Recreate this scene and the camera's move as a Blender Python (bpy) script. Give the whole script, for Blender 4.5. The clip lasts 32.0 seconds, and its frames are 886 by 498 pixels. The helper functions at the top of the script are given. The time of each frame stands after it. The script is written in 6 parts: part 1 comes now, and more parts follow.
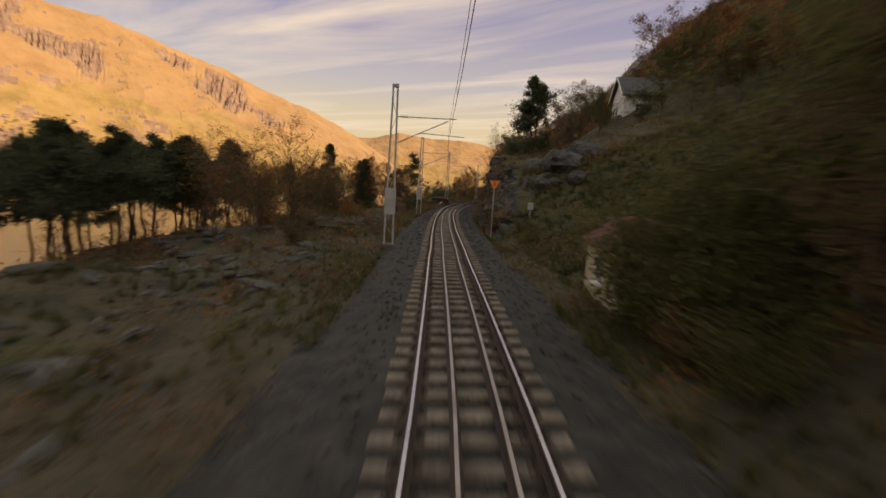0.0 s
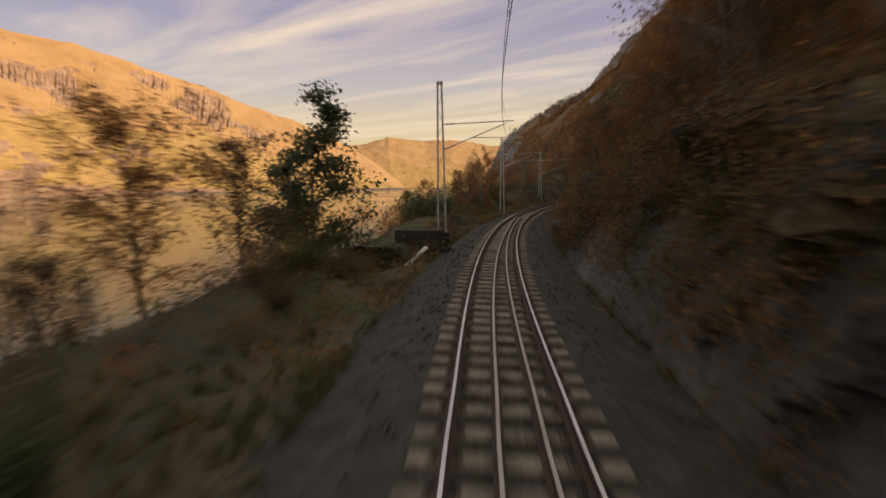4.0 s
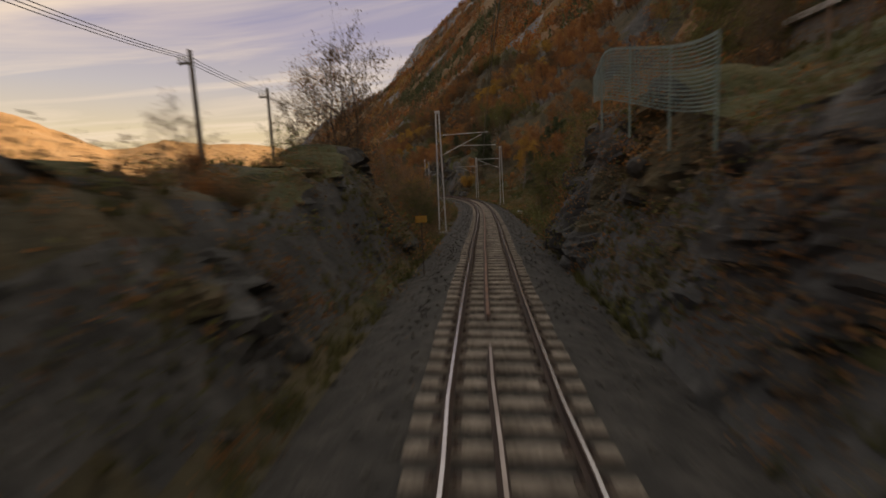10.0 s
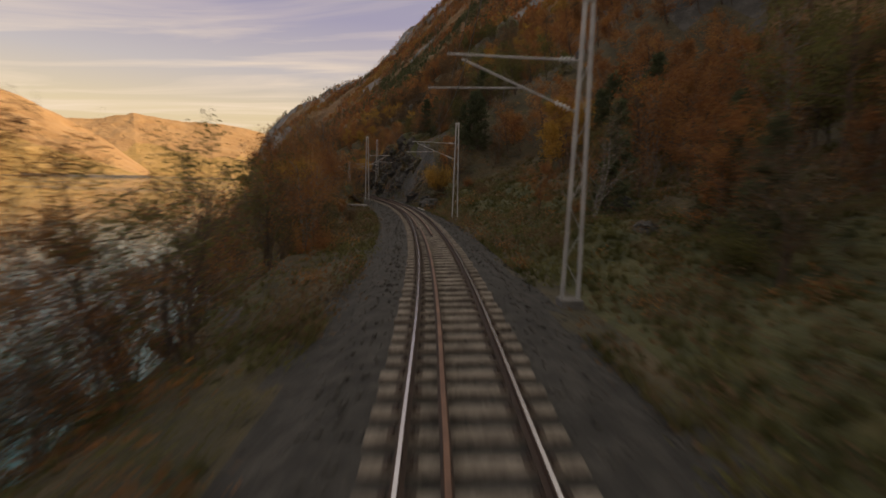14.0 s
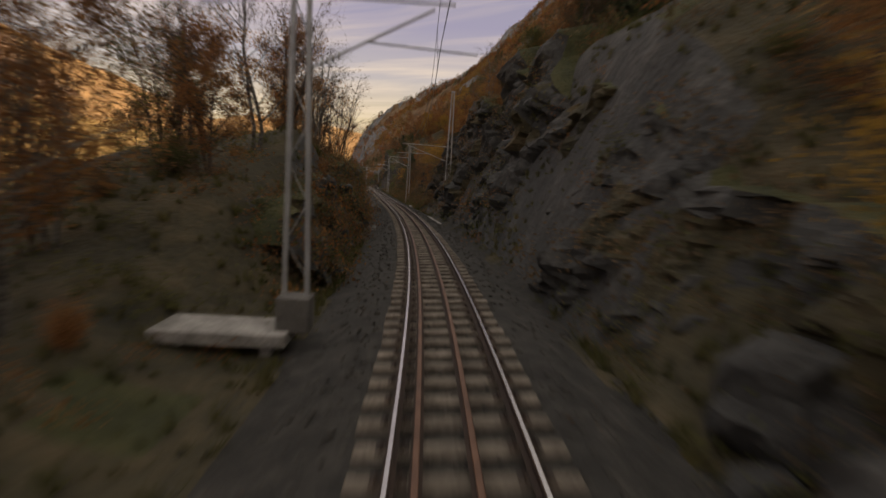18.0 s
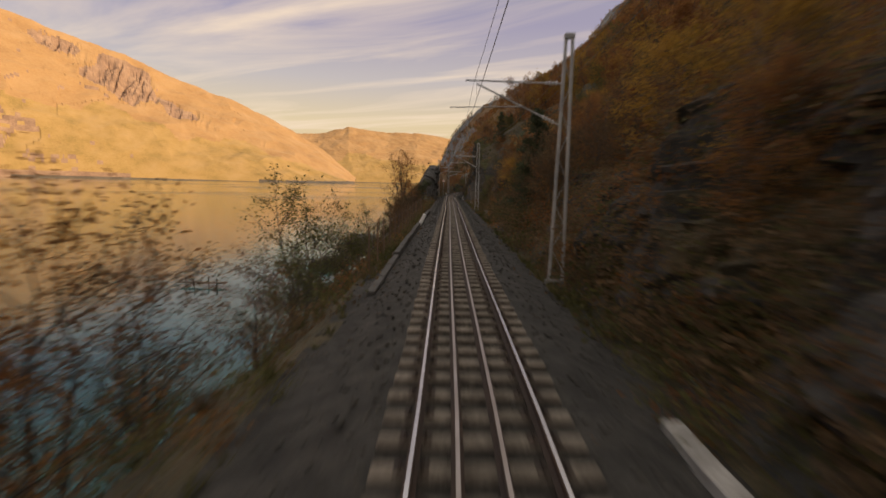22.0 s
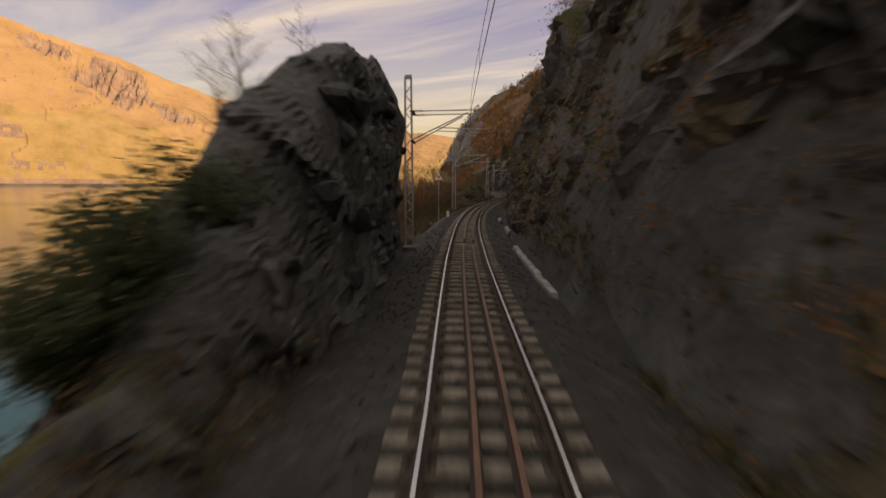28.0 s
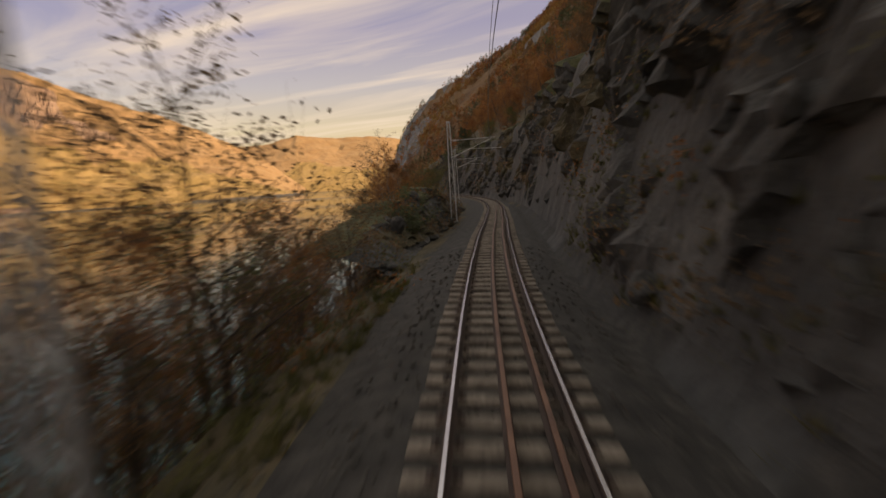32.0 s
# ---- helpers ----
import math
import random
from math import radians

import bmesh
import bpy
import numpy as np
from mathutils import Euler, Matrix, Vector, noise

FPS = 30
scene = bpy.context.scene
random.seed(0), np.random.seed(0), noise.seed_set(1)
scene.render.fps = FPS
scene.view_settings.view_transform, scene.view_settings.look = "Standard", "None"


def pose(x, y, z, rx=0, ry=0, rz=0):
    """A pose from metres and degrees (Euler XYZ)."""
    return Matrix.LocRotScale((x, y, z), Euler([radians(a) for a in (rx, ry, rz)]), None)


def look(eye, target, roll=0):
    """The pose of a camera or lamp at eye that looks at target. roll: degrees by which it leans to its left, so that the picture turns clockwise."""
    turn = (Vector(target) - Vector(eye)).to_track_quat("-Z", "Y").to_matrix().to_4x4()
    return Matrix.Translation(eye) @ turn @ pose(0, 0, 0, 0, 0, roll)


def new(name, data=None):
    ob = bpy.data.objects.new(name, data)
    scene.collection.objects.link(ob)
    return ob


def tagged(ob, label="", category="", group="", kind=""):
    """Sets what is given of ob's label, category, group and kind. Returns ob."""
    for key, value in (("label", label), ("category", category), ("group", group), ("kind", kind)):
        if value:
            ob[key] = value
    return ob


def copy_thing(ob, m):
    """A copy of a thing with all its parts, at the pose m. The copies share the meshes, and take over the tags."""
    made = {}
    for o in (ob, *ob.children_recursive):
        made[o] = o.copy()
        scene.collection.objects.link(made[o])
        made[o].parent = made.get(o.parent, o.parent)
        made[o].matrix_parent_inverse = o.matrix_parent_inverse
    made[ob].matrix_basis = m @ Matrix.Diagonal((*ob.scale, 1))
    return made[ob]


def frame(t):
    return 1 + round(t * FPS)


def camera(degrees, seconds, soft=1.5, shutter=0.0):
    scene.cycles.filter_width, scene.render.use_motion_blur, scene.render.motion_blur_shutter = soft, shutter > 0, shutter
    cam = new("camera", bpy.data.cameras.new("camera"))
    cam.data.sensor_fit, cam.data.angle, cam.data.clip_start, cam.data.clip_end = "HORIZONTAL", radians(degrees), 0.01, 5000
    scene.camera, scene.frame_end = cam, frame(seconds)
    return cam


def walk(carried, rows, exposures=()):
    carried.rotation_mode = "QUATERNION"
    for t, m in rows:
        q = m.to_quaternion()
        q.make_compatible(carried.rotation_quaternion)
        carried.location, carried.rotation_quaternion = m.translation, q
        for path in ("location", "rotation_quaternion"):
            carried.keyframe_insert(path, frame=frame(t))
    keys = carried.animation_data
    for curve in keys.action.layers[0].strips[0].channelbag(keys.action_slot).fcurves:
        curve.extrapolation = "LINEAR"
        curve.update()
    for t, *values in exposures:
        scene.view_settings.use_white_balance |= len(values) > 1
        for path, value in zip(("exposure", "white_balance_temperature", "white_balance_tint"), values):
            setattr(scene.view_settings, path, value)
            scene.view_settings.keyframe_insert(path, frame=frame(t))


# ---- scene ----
cam = camera(87.0, 32.0, soft=1.6, shutter=0.6)

# The line of the track, second by second of the ride: way gone in metres, heading, lean and pitch in degrees.
WAY = [0.00, 14.05, 28.10, 42.16, 56.23, 70.31, 84.40, 98.47, 112.53, 126.59, 140.65, 154.73, 168.82, 182.83, 196.78, 210.74, 224.76, 238.81, 252.89, 266.94, 280.99, 295.04, 309.08, 323.10, 337.11, 351.09, 365.06, 379.04, 393.03, 407.02, 421.02, 435.05, 449.08]
HEADING = [2.97, 4.29, 5.02, 4.32, 2.28, -0.72, -4.52, -8.57, -12.95, -17.18, -20.93, -23.60, -24.80, -24.51, -23.35, -21.23, -18.33, -15.23, -12.16, -8.97, -5.82, -2.93, -1.15, -0.51, -0.47, -0.84, -0.63, -0.39, -0.41, -0.52, -1.56, -3.76, -6.24]
LEAN = [-3.70, -2.05, -0.79, 0.15, 1.01, 2.04, 2.99, 3.59, 3.72, 3.53, 2.81, 1.61, 0.27, -0.84, -1.51, -2.23, -2.83, -3.31, -3.72, -3.71, -3.24, -2.53, -1.32, -0.40, -0.14, -0.17, -0.08, -0.12, -0.16, 0.66, 2.09, 3.34, 3.85]
PITCH = [-7.79, -7.79, -7.77, -7.74, -7.66, -7.59, -7.55, -7.58, -7.64, -7.73, -7.84, -7.85, -7.94, -8.00, -8.10, -8.14, -8.17, -8.13, -8.08, -8.03, -8.01, -8.10, -8.08, -8.09, -7.97, -7.99, -8.02, -8.01, -8.06, -7.94, -7.96, -8.04, -8.13]
# Beyond the ride the line goes on: way in metres and heading.
WAY_ON = [452, 466, 480, 494, 508, 522, 536, 550, 570, 640]
HEADING_ON = [-6.8, -9.2, -11.4, -12.4, -10.5, -5.5, 0.0, 4.0, 6.0, 8.0]
EYE_UP, EYE_SIDE, EYE_TURN = 2.8, -0.39, 1.3

LINE_S = np.arange(-60.0, 640.0, 0.5)
NOSE = 9.0  # the eye looks along the car, whose middle is this far behind
LINE_H = np.radians(np.interp(LINE_S + NOSE, WAY + WAY_ON, HEADING + HEADING_ON))
LINE_R = np.radians(np.interp(LINE_S, WAY + WAY_ON[:3], LEAN + [3.0, 1.5, 0.0]))


def run(values):
    total = np.concatenate([[0], np.cumsum((values[1:] + values[:-1]) * 0.25)])
    return total - np.interp(0.0, LINE_S, total)


EYE_X, EYE_Y = run(-np.sin(LINE_H)), run(np.cos(LINE_H))
# centre of the track below the eye, square to the leaning sleepers
OUT = EYE_SIDE + 25.0 * np.gradient(LINE_H, LINE_S)
LEAN_X = np.cos(LINE_R) * OUT + np.sin(LINE_R) * EYE_UP
MID_X = EYE_X - LEAN_X * np.cos(LINE_H)
MID_Y = EYE_Y - LEAN_X * np.sin(LINE_H)
MID_Z = EYE_UP - (np.cos(LINE_R) * EYE_UP - np.sin(LINE_R) * OUT)


def place(s, d, z=0.0):
    """World places at s along the track, d to its right and z above the rails, on level ground."""
    s, d, z = np.broadcast_arrays(np.asarray(s, float), d, z)
    h = np.interp(s, LINE_S, LINE_H)
    x = np.interp(s, LINE_S, MID_X) + d * np.cos(h)
    y = np.interp(s, LINE_S, MID_Y) + d * np.sin(h)
    return np.stack([x, y, z + 0 * x], -1)


def on_track(s, d, z=0.0):
    """The same, but square to the leaning sleepers."""
    s, d, z = np.broadcast_arrays(np.asarray(s, float), d, z)
    r = np.interp(s, LINE_S, LINE_R)
    return place(s, d * np.cos(r) + z * np.sin(r), np.interp(s, LINE_S, MID_Z) - d * np.sin(r) + z * np.cos(r))


def heading(s):
    return float(np.interp(s, LINE_S, LINE_H))


def at(s, d, z=0.0, turn=0.0, scale=1.0):
    """A pose at s, d, z whose y axis runs along the track, turned by so many degrees."""
    x, y, zz = place(s, d, z)
    return Matrix.Translation((x, y, zz)) @ Matrix.Rotation(heading(s) + radians(turn), 4, "Z") @ Matrix.Scale(scale, 4)


rows = []
for k in range(65):
    t = k * 0.5
    s = float(np.interp(t, range(33), WAY))
    x, y = np.interp(s, LINE_S, EYE_X), np.interp(s, LINE_S, EYE_Y)
    rows.append((t, pose(x, y, EYE_UP, 90 + float(np.interp(t, range(33), PITCH)), math.degrees(np.interp(s, LINE_S, LINE_R)),
                         float(np.interp(s, WAY, HEADING)) + EYE_TURN)))
walk(cam, rows, [(0, 0.62)])

# ---- light ----
SUN_UP, SUN_TURN = 19.0, -108.0
world = bpy.data.worlds.new("sky")
scene.world = world
world.use_nodes = True
wn, wl = world.node_tree.nodes, world.node_tree.links
wn.clear()


def wnode(kind, **values):
    n = wn.new(kind)
    for key, value in values.items():
        n.inputs[key].default_value = value
    return n


sky = wn.new("ShaderNodeTexSky")
sky.sky_type, sky.sun_disc = "NISHITA", False
sky.sun_elevation, sky.sun_rotation = radians(SUN_UP), radians(-SUN_TURN)
sky.air_density, sky.dust_density, sky.ozone_density = 1.0, 2.5, 2.0
coord = wn.new("ShaderNodeTexCoord")
split = wn.new("ShaderNodeSeparateXYZ")
wl.new(coord.outputs["Generated"], split.inputs[0])
# high thin cloud in long streaks: the direction laid on a level sheet far up
up = wn.new("ShaderNodeMath")
up.operation = "MAXIMUM"
up.inputs[1].default_value = 0.03
wl.new(split.outputs["Z"], up.inputs[0])
flat = wn.new("ShaderNodeVectorMath")
flat.operation = "DIVIDE"
comb = wn.new("ShaderNodeCombineXYZ")
for k in range(3):
    wl.new(up.outputs[0], comb.inputs[k])
wl.new(coord.outputs["Generated"], flat.inputs[0])
wl.new(comb.outputs[0], flat.inputs[1])
turn_map = wn.new("ShaderNodeMapping")
turn_map.vector_type = "TEXTURE"
turn_map.inputs["Rotation"].default_value = (0, 0, radians(-31))
turn_map.inputs["Scale"].default_value = (3.6, 1.0, 1.0)
turn_map.inputs["Location"].default_value = (0.0, 0.35, 0.0)
wl.new(flat.outputs[0], turn_map.inputs["Vector"])
streak = wnode("ShaderNodeTexNoise", Scale=1.0, Detail=6.0, Roughness=0.55, Distortion=0.7)
wl.new(turn_map.outputs[0], streak.inputs["Vector"])
thin = wn.new("ShaderNodeValToRGB")
thin.color_ramp.elements[0].position, thin.color_ramp.elements[1].position = 0.47, 0.80
wl.new(streak.outputs["Fac"], thin.inputs[0])
# evening haze over the sky's own colour: warm and milky low down, mauve higher up
haze = wn.new("ShaderNodeValToRGB")
haze.color_ramp.elements[0].position, haze.color_ramp.elements[0].color = 0.02, (0.84, 0.565, 0.26, 1)
haze.color_ramp.elements[1].position, haze.color_ramp.elements[1].color = 0.50, (0.345, 0.315, 0.375, 1)
for at_z, rgb in ((0.12, (0.80, 0.605, 0.345)), (0.20, (0.58, 0.49, 0.45)), (0.30, (0.385, 0.327, 0.42)), (0.66, (0.93, 0.85, 0.76))):
    el = haze.color_ramp.elements.new(at_z)
    el.color = (*rgb, 1)
wl.new(split.outputs["Z"], haze.inputs[0])
bright = wn.new("ShaderNodeVectorMath")
bright.operation = "SCALE"
bright.inputs["Scale"].default_value = 6.1
wl.new(haze.outputs[0], bright.inputs[0])
tint = wn.new("ShaderNodeMix")
tint.data_type = "RGBA"
tint.inputs["Factor"].default_value = 0.85
wl.new(sky.outputs[0], tint.inputs["A"])
wl.new(bright.outputs[0], tint.inputs["B"])
cloud = wn.new("ShaderNodeMix")
cloud.data_type = "RGBA"
cloud.inputs["B"].default_value = (5.6, 4.45, 3.35, 1)
wl.new(thin.outputs[0], cloud.inputs["Factor"])
wl.new(tint.outputs["Result"], cloud.inputs["A"])
back = wnode("ShaderNodeBackground", Strength=0.111)
wl.new(cloud.outputs["Result"], back.inputs["Color"])
wout = wn.new("ShaderNodeOutputWorld")
wl.new(back.outputs[0], wout.inputs["Surface"])

sun = new("sun", bpy.data.lights.new("sun", "SUN"))
sun.data.energy, sun.data.angle, sun.data.color = 3.8, radians(0.6), (1.0, 0.71, 0.43)
a, e = radians(SUN_TURN), radians(SUN_UP)
sun.matrix_world = look((0, 0, 500), (math.sin(a) * math.cos(e) * 100, -math.cos(a) * math.cos(e) * 100, 500 - math.sin(e) * 100))

# ---- materials ----


def material(name, colours, scale=1.0, rough=0.85, bump=0.3, fine=18.0, metal=0.0, spread=(0.32, 0.68), island=0.0, stretch=(1, 1, 1), detail=6.0, thin=0.0):
    """A surface of two or three colours that run into one another at two scales, with fine relief.
    island: how far pieces of one mesh, or objects, differ in brightness."""
    m = bpy.data.materials.new(name)
    m.use_nodes = True
    n, l = m.node_tree.nodes, m.node_tree.links
    b = n["Principled BSDF"]
    b.inputs["Roughness"].default_value, b.inputs["Metallic"].default_value = rough, metal
    geo = n.new("ShaderNodeNewGeometry")
    mp = n.new("ShaderNodeMapping")
    mp.inputs["Scale"].default_value = stretch
    l.new(geo.outputs["Position"], mp.inputs["Vector"])
    big = n.new("ShaderNodeTexNoise")
    big.inputs["Scale"].default_value, big.inputs["Detail"].default_value, big.inputs["Roughness"].default_value = scale, detail, 0.62
    small = n.new("ShaderNodeTexNoise")
    small.inputs["Scale"].default_value, small.inputs["Detail"].default_value = scale * fine, 3.0
    for q in (big, small):
        l.new(mp.outputs[0], q.inputs["Vector"])
    add = n.new("ShaderNodeMath")
    add.operation = "MULTIPLY_ADD"
    add.inputs[1].default_value = 0.35
    l.new(small.outputs["Fac"], add.inputs[0])
    shift = n.new("ShaderNodeMath")
    shift.operation = "SUBTRACT"
    shift.inputs[1].default_value = 0.175
    l.new(big.outputs["Fac"], shift.inputs[0])
    l.new(shift.outputs[0], add.inputs[2])
    ramp = n.new("ShaderNodeValToRGB")
    el = ramp.color_ramp.elements
    while len(el) < len(colours):
        el.new(0.5)
    for k, c in enumerate(colours):
        el[k].position = spread[0] + (spread[1] - spread[0]) * k / (len(colours) - 1)
        el[k].color = (*c, 1)
    l.new(add.outputs[0], ramp.inputs[0])
    out = ramp.outputs[0]
    if island:
        info = n.new("ShaderNodeObjectInfo")
        both = n.new("ShaderNodeMath")
        both.operation = "ADD"
        l.new(info.outputs["Random"], both.inputs[0])
        l.new(geo.outputs["Random Per Island"], both.inputs[1])
        level = n.new("ShaderNodeMapRange")
        level.inputs["From Max"].default_value = 2.0
        level.inputs["To Min"].default_value, level.inputs["To Max"].default_value = 1 - island, 1 + island
        l.new(both.outputs[0], level.inputs["Value"])
        mul = n.new("ShaderNodeMix")
        mul.data_type, mul.blend_type = "RGBA", "MULTIPLY"
        mul.inputs["Factor"].default_value = 1.0
        l.new(out, mul.inputs["A"])
        l.new(level.outputs[0], mul.inputs["B"])
        out = mul.outputs["Result"]
    l.new(out, b.inputs["Base Color"])
    if thin:
        # leaves let light through
        tl = n.new("ShaderNodeBsdfTranslucent")
        l.new(out, tl.inputs["Color"])
        mix = n.new("ShaderNodeMixShader")
        mix.inputs[0].default_value = thin
        l.new(b.outputs[0], mix.inputs[1])
        l.new(tl.outputs[0], mix.inputs[2])
        l.new(mix.outputs[0], n["Material Output"].inputs["Surface"])
    if bump:
        bp = n.new("ShaderNodeBump")
        bp.inputs["Strength"].default_value, bp.inputs["Distance"].default_value = bump, 0.25 / scale
        l.new(add.outputs[0], bp.inputs["Height"])
        l.new(bp.outputs[0], b.inputs["Normal"])
    return m


